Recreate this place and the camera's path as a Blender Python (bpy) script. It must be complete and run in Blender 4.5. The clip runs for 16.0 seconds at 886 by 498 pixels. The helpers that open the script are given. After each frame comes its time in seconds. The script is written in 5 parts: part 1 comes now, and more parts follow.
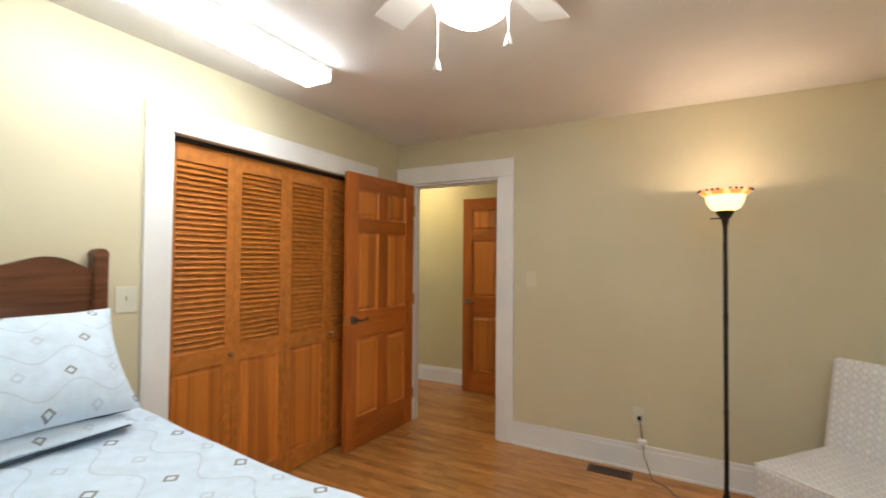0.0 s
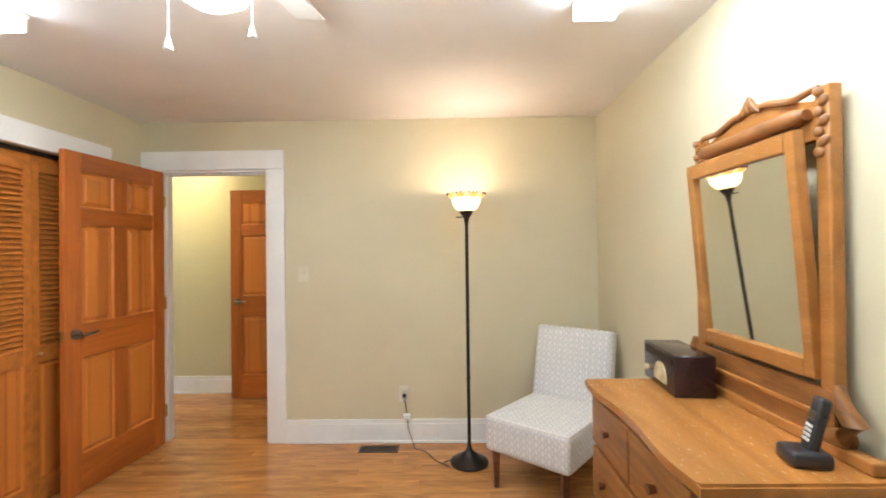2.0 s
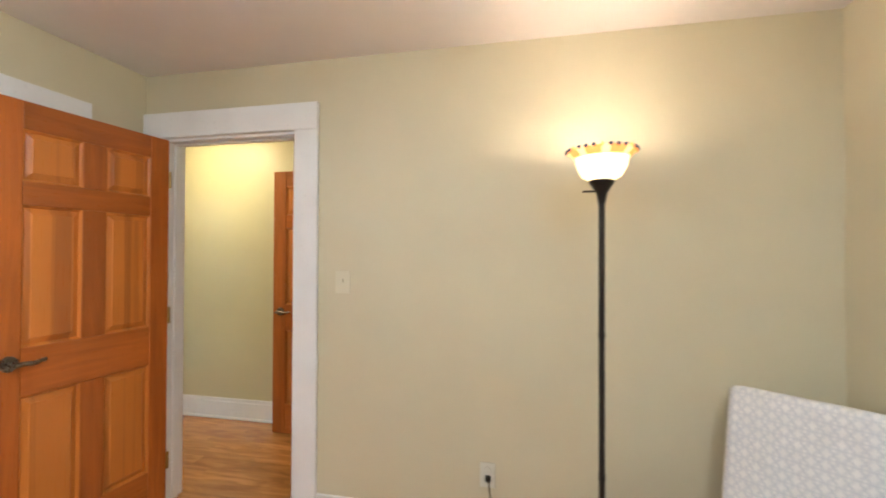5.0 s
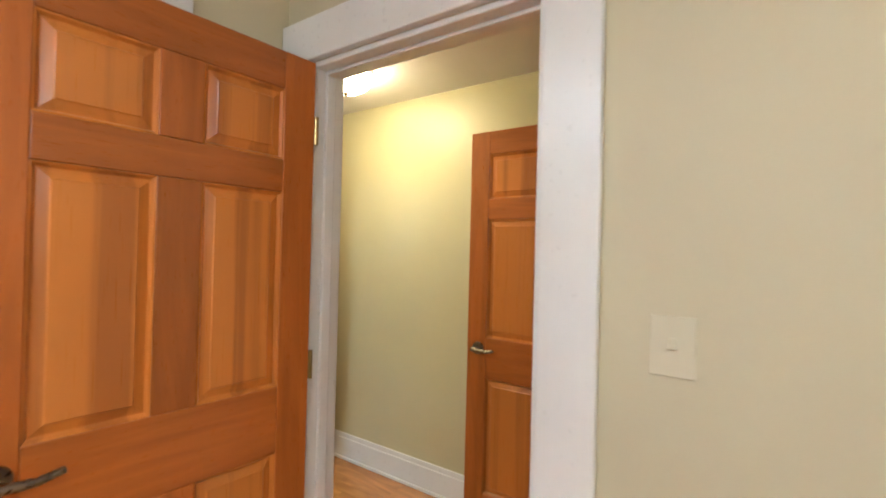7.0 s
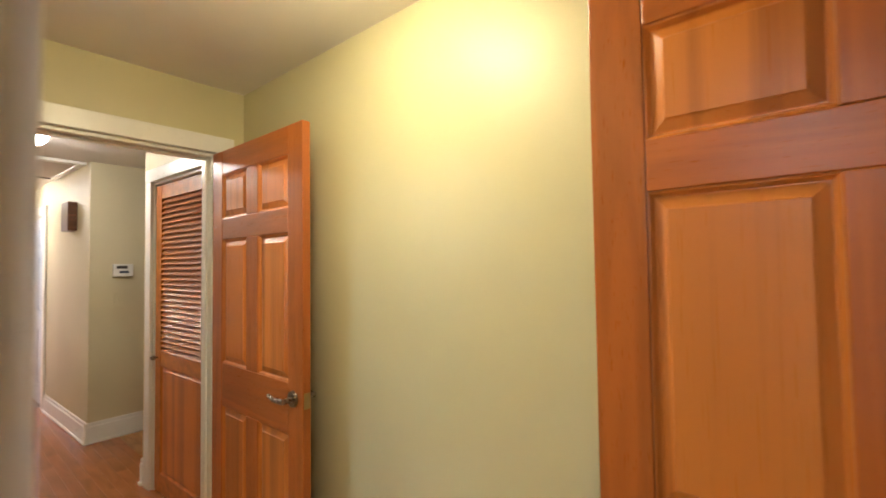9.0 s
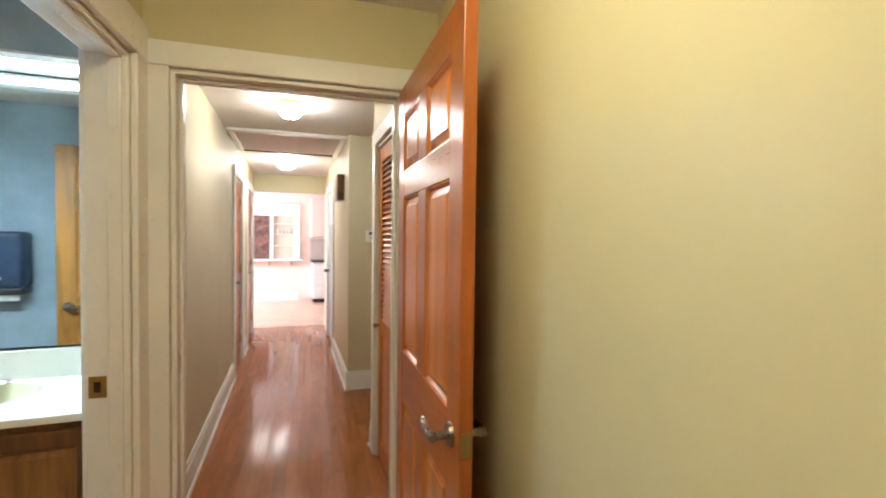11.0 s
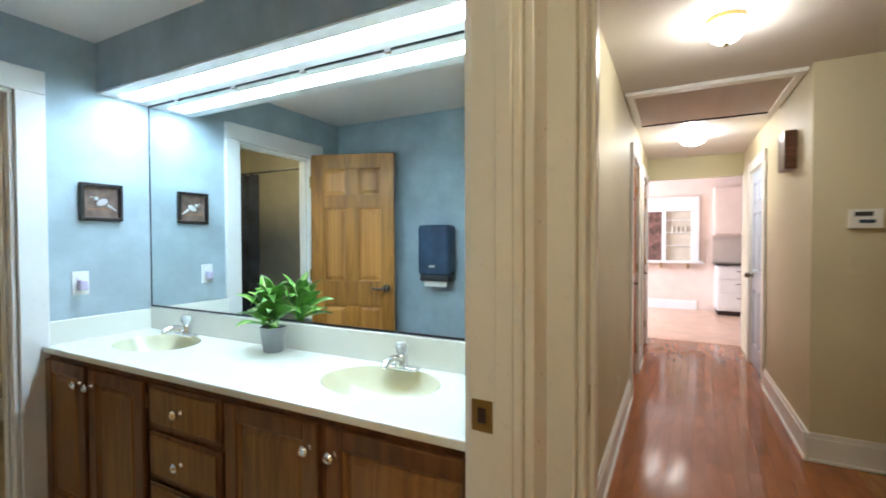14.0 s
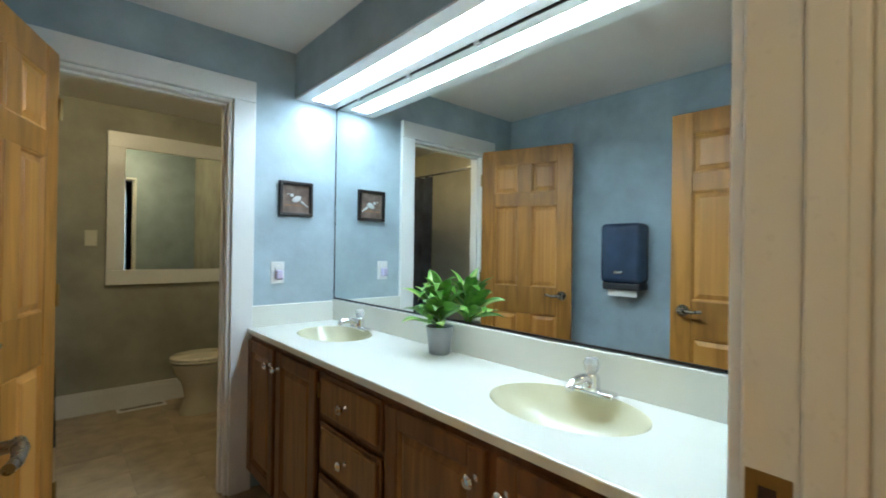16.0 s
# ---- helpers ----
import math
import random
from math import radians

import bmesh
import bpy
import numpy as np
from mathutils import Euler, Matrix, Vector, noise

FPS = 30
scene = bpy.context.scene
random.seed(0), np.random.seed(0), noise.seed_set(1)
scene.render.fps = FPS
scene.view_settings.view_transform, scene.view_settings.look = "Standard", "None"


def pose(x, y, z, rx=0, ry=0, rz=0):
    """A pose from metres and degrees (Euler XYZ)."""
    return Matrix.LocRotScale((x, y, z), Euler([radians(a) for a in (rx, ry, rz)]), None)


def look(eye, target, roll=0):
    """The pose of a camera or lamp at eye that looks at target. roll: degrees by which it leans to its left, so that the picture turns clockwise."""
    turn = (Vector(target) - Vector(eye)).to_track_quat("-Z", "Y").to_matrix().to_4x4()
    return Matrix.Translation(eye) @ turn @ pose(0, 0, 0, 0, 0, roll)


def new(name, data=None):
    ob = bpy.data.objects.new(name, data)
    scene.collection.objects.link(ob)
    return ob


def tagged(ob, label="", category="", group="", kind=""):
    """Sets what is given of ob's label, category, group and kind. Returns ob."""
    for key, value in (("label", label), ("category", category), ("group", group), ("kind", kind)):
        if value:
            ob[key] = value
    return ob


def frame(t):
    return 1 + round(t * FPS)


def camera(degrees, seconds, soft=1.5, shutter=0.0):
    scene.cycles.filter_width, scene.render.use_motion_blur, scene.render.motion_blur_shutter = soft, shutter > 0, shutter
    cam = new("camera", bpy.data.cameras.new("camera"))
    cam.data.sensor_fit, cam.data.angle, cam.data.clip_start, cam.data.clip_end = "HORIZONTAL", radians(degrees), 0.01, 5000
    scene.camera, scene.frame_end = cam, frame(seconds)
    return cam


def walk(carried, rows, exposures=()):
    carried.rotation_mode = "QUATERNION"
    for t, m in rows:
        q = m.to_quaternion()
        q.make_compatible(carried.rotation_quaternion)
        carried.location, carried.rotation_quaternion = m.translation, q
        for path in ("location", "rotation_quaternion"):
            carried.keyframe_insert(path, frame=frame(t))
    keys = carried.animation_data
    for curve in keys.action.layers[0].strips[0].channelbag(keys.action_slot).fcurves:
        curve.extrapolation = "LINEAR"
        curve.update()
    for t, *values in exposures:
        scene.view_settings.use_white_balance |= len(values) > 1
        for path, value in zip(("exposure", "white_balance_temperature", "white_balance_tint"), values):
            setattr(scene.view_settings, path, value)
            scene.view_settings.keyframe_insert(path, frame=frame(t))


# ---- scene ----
cam = camera(90.5, 16.0, soft=1.8, shutter=0.4)
PATH = [
    (0, (2.19, -3.225, 1.391), (1.242, -1.464, 1.437), 0.5),
    (0.5, (2.213, -3.231, 1.405), (1.516, -1.357, 1.426), 0.4),
    (1, (2.241, -3.256, 1.398), (1.793, -1.307, 1.409), 0.3),
    (1.5, (2.273, -3.261, 1.403), (2.053, -1.273, 1.414), -0.2),
    (2, (2.303, -3.258, 1.396), (2.271, -1.258, 1.413), -0.7),
    (2.5, (2.33, -3.181, 1.394), (2.416, -1.183, 1.389), -0.7),
    (3, (2.381, -3.022, 1.389), (2.467, -1.024, 1.398), 0.1),
    (3.5, (2.382, -2.821, 1.388), (2.439, -0.822, 1.405), 1.3),
    (4, (2.339, -2.586, 1.398), (2.302, -0.587, 1.412), 1.9),
    (4.5, (2.309, -2.322, 1.413), (2.086, -0.334, 1.416), 0.7),
    (5, (2.184, -2.074, 1.392), (1.757, -0.12, 1.416), 0.2),
    (7.3, (1.18, -0.776, 1.42), (0.023, 0.855, 1.441), 1.2),
    (7.7, (0.992, -0.566, 1.421), (-0.171, 1.061, 1.45), 1.0),
    (8.2, (0.745, -0.322, 1.441), (-0.372, 1.335, 1.51), -0.7),
    (10.3, (0.254, 0.598, 1.462), (-1.502, 1.554, 1.451), 0.9),
    (10.5, (0.188, 0.63, 1.453), (-1.623, 1.478, 1.425), 1.1),
    (11, (-0.003, 0.695, 1.44), (-1.92, 1.262, 1.386), 0.7),
    (11.5, (-0.177, 0.732, 1.455), (-2.155, 1.028, 1.432), 0.7),
    (12, (-0.322, 0.728, 1.442), (-2.321, 0.724, 1.491), 0.7),
    (12.5, (-0.456, 0.683, 1.424), (-2.431, 0.373, 1.501), 1.6),
    (13, (-0.591, 0.607, 1.391), (-2.508, 0.039, 1.437), 1.7),
    (13.5, (-0.706, 0.515, 1.358), (-2.54, -0.283, 1.347), 1.0),
    (14, (-0.796, 0.441, 1.328), (-2.52, -0.571, 1.287), -0.2),
    (14.5, (-0.89, 0.371, 1.29), (-2.507, -0.806, 1.246), -0.8),
    (15, (-0.94, 0.3, 1.273), (-2.45, -1.01, 1.238), -0.0),
    (15.5, (-0.972, 0.254, 1.261), (-2.36, -1.186, 1.25), 0.4),
    (16, (-1.001, 0.211, 1.25), (-2.233, -1.364, 1.259), 0.8),
]
walk(cam, [(t, look(eye, target, roll)) for t, eye, target, roll in PATH],
     exposures=[(0, 0.05, 6500, 10), (1, 0.38, 6350, 10), (2.5, 0.80, 5850, 8), (5, 0.62, 5850, 10), (7.5, 0.72, 5850, 10),
                (8.2, 0.75, 6000, 12), (10.3, 0.68, 5750, 8), (11.5, 0.68, 5700, 8), (12.5, 0.74, 5700, 8), (13, 0.85, 5750, 8), (13.5, 0.58, 5700, 7), (14.5, 0.25, 5700, 6), (16, 0.0, 5900, 7)])

# ---- light ----
world = bpy.data.worlds.new("world")
scene.world = world
world.use_nodes = True
world.node_tree.nodes["Background"].inputs[0].default_value = (0.5, 0.6, 0.8, 1)
world.node_tree.nodes["Background"].inputs[1].default_value = 0.05


# ---- materials ----
def mat(name, col, rough=0.5, metal=0.0, vary=0.12, scale=6.0, bump=0.1, bscale=80.0, stretch=(1, 1, 1), grain=0.0,
        rand=0.0, coat=0.0, dark=None, edge=(0.32, 0.68)):
    """Base colour with a large and a fine noise, gloss and relief; grain stretches the noise; rand varies piece by piece."""
    m = bpy.data.materials.new(name)
    m.use_nodes = True
    nt = m.node_tree
    N, L = nt.nodes.new, nt.links.new
    b = nt.nodes["Principled BSDF"]
    b.inputs["Roughness"].default_value = rough
    b.inputs["Metallic"].default_value = metal
    b.inputs["Coat Weight"].default_value = coat
    b.inputs["Coat Roughness"].default_value = 0.15
    tc = N("ShaderNodeTexCoord")
    mp = N("ShaderNodeMapping")
    mp.inputs["Scale"].default_value = stretch
    L(tc.outputs["Object"], mp.inputs[0])
    vec = mp.outputs[0]
    if rand:
        oi = N("ShaderNodeObjectInfo")
        mul = N("ShaderNodeMath")
        mul.operation = "MULTIPLY"
        mul.inputs[1].default_value = 37.0
        L(oi.outputs["Random"], mul.inputs[0])
        add = N("ShaderNodeVectorMath")
        add.operation = "ADD"
        L(vec, add.inputs[0])
        L(mul.outputs[0], add.inputs[1])
        vec = add.outputs[0]
    n1 = N("ShaderNodeTexNoise")
    n1.inputs["Scale"].default_value = scale
    n1.inputs["Detail"].default_value = 6
    n1.inputs["Distortion"].default_value = grain
    L(vec, n1.inputs[0])
    n2 = N("ShaderNodeTexNoise")
    n2.inputs["Scale"].default_value = bscale
    n2.inputs["Detail"].default_value = 4
    L(vec, n2.inputs[0])
    ramp = N("ShaderNodeValToRGB")
    lo = dark or [c * (1 - vary * 1.6) for c in col]
    hi = [min(1, c * (1 + vary)) for c in col]
    ramp.color_ramp.elements[0].position = edge[0]
    ramp.color_ramp.elements[1].position = edge[1]
    ramp.color_ramp.elements[0].color = (*lo, 1)
    ramp.color_ramp.elements[1].color = (*hi, 1)
    L(n1.outputs[0], ramp.inputs[0])
    out = ramp.outputs[0]
    if rand:
        hsv = N("ShaderNodeHueSaturation")
        mr = N("ShaderNodeMapRange")
        mr.inputs[3].default_value = 1 - rand
        mr.inputs[4].default_value = 1 + rand
        L(oi.outputs["Random"], mr.inputs[0])
        L(mr.outputs[0], hsv.inputs["Value"])
        L(out, hsv.inputs["Color"])
        out = hsv.outputs[0]
    L(out, b.inputs["Base Color"])
    r = N("ShaderNodeMapRange")
    r.inputs[3].default_value = max(0.02, rough - 0.08)
    r.inputs[4].default_value = min(1, rough + 0.08)
    L(n2.outputs[0], r.inputs[0])
    L(r.outputs[0], b.inputs["Roughness"])
    if bump:
        bp = N("ShaderNodeBump")
        bp.inputs["Strength"].default_value = bump
        bp.inputs["Distance"].default_value = 0.003
        L(n2.outputs[0], bp.inputs["Height"])
        L(bp.outputs[0], b.inputs["Normal"])
    return m


def glow(name, col, strength):
    m = bpy.data.materials.new(name)
    m.use_nodes = True
    b = m.node_tree.nodes["Principled BSDF"]
    b.inputs["Base Color"].default_value = (*[0.8 * c for c in col], 1)
    b.inputs["Emission Color"].default_value = (*col, 1)
    b.inputs["Emission Strength"].default_value = strength
    return m


def plain(name, col, rough, metal=0.0, trans=0.0):
    m = bpy.data.materials.new(name)
    m.use_nodes = True
    b = m.node_tree.nodes["Principled BSDF"]
    b.inputs["Base Color"].default_value = (*col, 1)
    b.inputs["Roughness"].default_value = rough
    b.inputs["Metallic"].default_value = metal
    b.inputs["Transmission Weight"].default_value = trans
    return m


WALL = mat("sage_paint", (0.62, 0.56, 0.385), 0.55, vary=0.03, scale=1.5, bump=0.12, bscale=160)
# the same sage paint, yellowed in its colour for the warm hall lamps
WARMW = mat("sage_paint_warm_lit", (0.58, 0.53, 0.32), 0.42, vary=0.03, scale=1.5, bump=0.12, bscale=160)
CEIL = mat("ceiling_paint", (0.78, 0.74, 0.70), 0.7, vary=0.03, scale=2, bump=0.2, bscale=120)
TRIM = mat("white_trim_paint", (0.80, 0.80, 0.78), 0.3, vary=0.03, scale=4, bump=0.05, bscale=50)
BATHW = mat("blue_grey_paint", (0.365, 0.445, 0.49), 0.6, vary=0.1, scale=5, bump=0.25, bscale=60)
TOILW = mat("grey_sponged_paint", (0.36, 0.35, 0.28), 0.6, vary=0.14, scale=4, bump=0.25, bscale=60)
OAKF = mat("oak_strip", (0.46, 0.205, 0.058), 0.15, vary=0.2, scale=2.6, bump=0.05, bscale=40, stretch=(0.9, 4, 4), grain=1.4, rand=0.13)
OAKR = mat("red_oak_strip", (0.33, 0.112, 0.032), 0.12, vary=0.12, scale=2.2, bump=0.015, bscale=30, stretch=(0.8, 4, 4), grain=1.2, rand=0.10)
GAP = plain("floor_gap", (0.20, 0.085, 0.028), 0.6)
PINE = mat("pine_orange", (0.43, 0.118, 0.018), 0.3, vary=0.12, scale=3.5, bump=0.05, bscale=60, stretch=(6, 6, 0.5), grain=1.0, rand=0.12)
PINED = mat("pine_red_brown", (0.33, 0.095, 0.02), 0.34, vary=0.2, scale=3.5, bump=0.06, bscale=60, stretch=(6, 6, 0.5), grain=1.0, rand=0.1)
PINEP = mat("pine_panel", (0.55, 0.185, 0.031), 0.3, vary=0.1, scale=2.2, bump=0.05, bscale=60, stretch=(6, 6, 0.10), grain=0.6, rand=0.1, dark=(0.41, 0.128, 0.023), edge=(0.38, 0.52))
PINEH = mat("pine_cross_grain", (0.43, 0.118, 0.018), 0.3, vary=0.12, scale=3.5, bump=0.06, bscale=60, stretch=(0.5, 6, 6), grain=1.0, rand=0.12)
LOUV = mat("louver_pine", (0.50, 0.172, 0.03), 0.4, vary=0.15, scale=4, bump=0.03, bscale=60, stretch=(5, 0.5, 5), rand=0.05)
BATHD = mat("golden_pine", (0.40, 0.178, 0.032), 0.38, vary=0.22, scale=3, bump=0.06, bscale=60, stretch=(5, 5, 0.5), grain=1.0, rand=0.12)
BATHP = mat("golden_pine_panel", (0.45, 0.212, 0.045), 0.38, vary=0.22, scale=2.4, bump=0.06, bscale=60, stretch=(5, 5, 0.12), grain=0.6, rand=0.14, dark=(0.36, 0.15, 0.03), edge=(0.36, 0.55))
OAK = mat("golden_oak", (0.42, 0.178, 0.043), 0.25, vary=0.13, scale=1.8, bump=0.04, bscale=50, stretch=(5, 0.6, 5), grain=1.0)
OAKD = mat("worn_oak", (0.29, 0.12, 0.033), 0.4, vary=0.25, scale=5, bump=0.1, bscale=90, stretch=(6, 0.6, 4), grain=1.0)
WALN = mat("dark_walnut", (0.13, 0.045, 0.018), 0.32, vary=0.3, scale=4, bump=0.08, bscale=80, stretch=(6, 0.5, 5), grain=1.2)
VANW = mat("vanity_oak", (0.155, 0.066, 0.020), 0.42, vary=0.25, scale=5, bump=0.08, bscale=80, stretch=(5, 5, 0.6), grain=1.0, rand=0.1)
VANP = mat("vanity_panel_oak", (0.235, 0.110, 0.030), 0.42, vary=0.22, scale=4, bump=0.08, bscale=80, stretch=(5, 5, 0.5), grain=1.3, rand=0.1)
# near-black that paints in the shade of gaps, slots and toe spaces
GAPSHADE = plain("painted_gap_shade", (0.03, 0.015, 0.01), 0.7)
COUNT = mat("cultured_marble_white", (0.76, 0.77, 0.70), 0.16, vary=0.02, scale=3, bump=0.0)
BASIN = mat("cultured_marble_cream", (0.66, 0.64, 0.46), 0.16, vary=0.04, scale=4, bump=0.0)
CHROME = plain("chrome", (0.8, 0.8, 0.82), 0.12, 1.0)
NICKEL = mat("antique_nickel", (0.24, 0.21, 0.18), 0.28, 1.0, vary=0.05, bump=0.03)
BRASS = mat("dull_brass", (0.42, 0.31, 0.13), 0.35, 1.0, vary=0.15, bump=0.05)
BLACK = mat("black_metal", (0.018, 0.014, 0.012), 0.38, 0.3, vary=0.2, bump=0.05)
MIRROR = plain("mirror_glass", (0.86, 0.9, 0.88), 0.0, 1.0)
OLDMIR = plain("old_mirror_glass", (0.80, 0.83, 0.77), 0.03, 1.0)
PLASTIC = mat("ivory_plastic", (0.68, 0.66, 0.55), 0.35, vary=0.03, bump=0.0)
SWITCHP = mat("sage_ivory_plastic", (0.66, 0.61, 0.45), 0.4, vary=0.03, bump=0.0)
WHITEP = mat("white_plastic", (0.78, 0.78, 0.76), 0.35, vary=0.03, bump=0.0)
BAKE = mat("maroon_bakelite", (0.022, 0.010, 0.012), 0.16, vary=0.2, bump=0.03)
DIAL = mat("cream_dial", (0.62, 0.52, 0.30), 0.4, vary=0.25, scale=30, bump=0.0)
PHONE = mat("grey_black_plastic", (0.03, 0.03, 0.034), 0.3, vary=0.2, bump=0.03)
DISP = mat("blue_smoke_plastic", (0.035, 0.06, 0.11), 0.22, vary=0.15, bump=0.02)
PAPER = mat("paper_towel", (0.8, 0.79, 0.74), 0.8, vary=0.03)
PORC = mat("bone_porcelain", (0.72, 0.66, 0.50), 0.12, vary=0.02, bump=0.0)
TILE = mat("beige_floor_tile", (0.40, 0.31, 0.20), 0.35, vary=0.16, scale=8, bump=0.08, bscale=40, rand=0.1)
GROUT = mat("grout", (0.28, 0.23, 0.16), 0.8, vary=0.1)
WTILE = mat("cream_wall_tile", (0.62, 0.56, 0.44), 0.25, vary=0.05, scale=6, bump=0.03)
CURT = mat("dark_blue_curtain", (0.05, 0.055, 0.075), 0.8, vary=0.3, scale=8, bump=0.2, bscale=200)
POT = mat("grey_pot", (0.30, 0.32, 0.34), 0.45, vary=0.08, bump=0.03)
LEAF = mat("variegated_leaf", (0.16, 0.36, 0.05), 0.35, vary=0.3, scale=22, bump=0.1, bscale=60, dark=(0.05, 0.20, 0.02), rand=0.15)
LEAFM = mat("leaf_pale_centre", (0.45, 0.55, 0.18), 0.35, vary=0.2, scale=30, bump=0.05)
SOIL = mat("soil", (0.04, 0.028, 0.02), 0.9, vary=0.3, scale=40)
VENT = mat("brown_register", (0.10, 0.065, 0.04), 0.4, 0.4, vary=0.15)
CORD = plain("brown_cord", (0.10, 0.07, 0.035), 0.5)
PICT = mat("brown_mat_board", (0.16, 0.11, 0.085), 0.8, vary=0.25, scale=20)
PALE = mat("pale_relief", (0.52, 0.52, 0.52), 0.6, vary=0.06)
KWALL = mat("kitchen_peach_paint", (0.78, 0.65, 0.56), 0.6, vary=0.03)
KFLOOR = mat("kitchen_pale_floor", (0.62, 0.42, 0.30), 0.3, vary=0.1, scale=4)
STONEC = mat("dark_counter_stone", (0.05, 0.045, 0.04), 0.2, vary=0.3, scale=40)
SPLASHT = mat("mixed_backsplash", (0.62, 0.54, 0.46), 0.3, vary=0.4, scale=60, stretch=(1, 1, 4))
ARTB = mat("brown_stone_print", (0.16, 0.08, 0.06), 0.5, vary=0.5, scale=7, grain=1.0)
# white door paint with blue daylight put into the colour
DAYLITD = mat("blue_daylit_white_door", (0.50, 0.60, 0.78), 0.35, vary=0.03)
HATCH = mat("white_slat_grille", (0.66, 0.58, 0.56), 0.35, vary=0.05)
FLUO = glow("fluorescent_diffuser", (0.90, 0.96, 1.0), 20.0)
GLOBE = glow("warm_glass_globe", (1.0, 0.89, 0.74), 75.0)
FANG = glow("fan_glass_globe", (1.0, 0.94, 0.84), 42.0)
HGLOBE = glow("hall_glass_globe", (1.0, 0.82, 0.48), 40.0)
BFLUO = glow("vanity_light_diffuser", (0.76, 0.90, 1.0), 37.0)
BULB = glow("torchiere_bulb", (1.0, 0.76, 0.55), 410.0)
BOWL = glow("cream_bowl_glass", (1.0, 0.74, 0.36), 2.0)
AMBER = glow("amber_glass", (1.0, 0.36, 0.08), 1.0)
HONEY = glow("honey_glass", (1.0, 0.62, 0.26), 1.2)
RIMG = mat("dark_glass_bead", (0.05, 0.05, 0.10), 0.15, vary=0.2)
TGLOBE = glow("toilet_glass_globe", (1.0, 0.78, 0.42), 46.0)
KGLOW = glow("far_room_lamp", (1.0, 0.86, 0.72), 9.0)
# upholstery and bed linen carry woven patterns
def fabric(name, base, line, scale, kind):
    m = mat(name, base, 0.85, vary=0.05, scale=20, bump=0.25, bscale=350)
    nt = m.node_tree
    N, L = nt.nodes.new, nt.links.new
    b = nt.nodes["Principled BSDF"]
    src = b.inputs["Base Color"].links[0].from_socket
    tc = nt.nodes["Texture Coordinate"] if "Texture Coordinate" in nt.nodes else N("ShaderNodeTexCoord")
    sep = N("ShaderNodeSeparateXYZ")
    L(tc.outputs["UV"], sep.inputs[0])

    def op(o, a, c=None):
        n = N("ShaderNodeMath")
        n.operation = o
        for i, v in enumerate((a, c)):
            if v is None:
                continue
            if isinstance(v, (int, float)):
                n.inputs[i].default_value = v
            else:
                L(v, n.inputs[i])
        return n.outputs[0]
    u, v = op("MULTIPLY", sep.outputs[0], scale), op("MULTIPLY", sep.outputs[1], scale)
    if kind == "trellis":
        w = op("MULTIPLY", op("SINE", op("MULTIPLY", v, 3.14159)), 0.32)
        a = op("ABSOLUTE", op("SUBTRACT", op("FRACT", op("ADD", u, w)), 0.5))
        c = op("ABSOLUTE", op("SUBTRACT", op("FRACT", op("SUBTRACT", u, w)), 0.5))
        fac = op("MAXIMUM", op("LESS_THAN", a, 0.11), op("LESS_THAN", c, 0.11))
        e = op("ABSOLUTE", op("SUBTRACT", op("FRACT", op("MULTIPLY", v, 1.0)), 0.5))
        fac = op("MAXIMUM", fac, op("MULTIPLY", op("LESS_THAN", e, 0.06), 0.7))
    else:
        row = op("FLOOR", v)
        uu = op("ADD", u, op("MULTIPLY", row, 0.5))
        fu = op("ABSOLUTE", op("SUBTRACT", op("FRACT", uu), 0.5))
        fv = op("ABSOLUTE", op("SUBTRACT", op("FRACT", v), 0.5))
        d = op("ADD", fu, fv)
        ring = op("MULTIPLY", op("LESS_THAN", d, 0.15), op("GREATER_THAN", d, 0.085))
        alt = op("GREATER_THAN", op("FRACT", op("MULTIPLY", op("ADD", op("FLOOR", uu), row), 0.5)), 0.25)
        wave = op("ABSOLUTE", op("SUBTRACT", op("FRACT", op("ADD", v, op("MULTIPLY", op("SINE", op("MULTIPLY", u, 4.2)), 0.22))), 0.02))
        fac = op("MAXIMUM", op("MULTIPLY", ring, op("ADD", op("MULTIPLY", alt, 0.65), 0.25)), op("MULTIPLY", op("LESS_THAN", wave, 0.016), 0.28))
    mix = N("ShaderNodeMix")
    mix.data_type = "RGBA"
    L(fac, mix.inputs[0])
    L(src, mix.inputs[6])
    mix.inputs[7].default_value = (*line, 1)
    L(mix.outputs[2], b.inputs["Base Color"])
    return m


CHAIRF = fabric("grey_trellis_fabric", (0.74, 0.72, 0.69), (0.56, 0.56, 0.57), 26.0, "trellis")
BEDF = fabric("pale_blue_quilt", (0.62, 0.74, 0.86), (0.17, 0.17, 0.19), 5.6, "diamond")
NAVY = plain("dark_piping", (0.05, 0.07, 0.11), 0.8)


# ---- builders ----
def box(bm, x0, x1, y0, y1, z0, z1, bev=0.0):
    r = bmesh.ops.create_cube(bm, size=1, matrix=Matrix.Translation(((x0 + x1) / 2, (y0 + y1) / 2, (z0 + z1) / 2)) @ Matrix.Diagonal((abs(x1 - x0), abs(y1 - y0), abs(z1 - z0), 1)))
    if bev:
        es = list({e for v in r["verts"] for e in v.link_edges})
        bmesh.ops.bevel(bm, geom=es, offset=bev, segments=2, affect="EDGES", profile=0.5)
    return bm


def B(*a, bev=0.0):
    return box(bmesh.new(), *a, bev=bev)


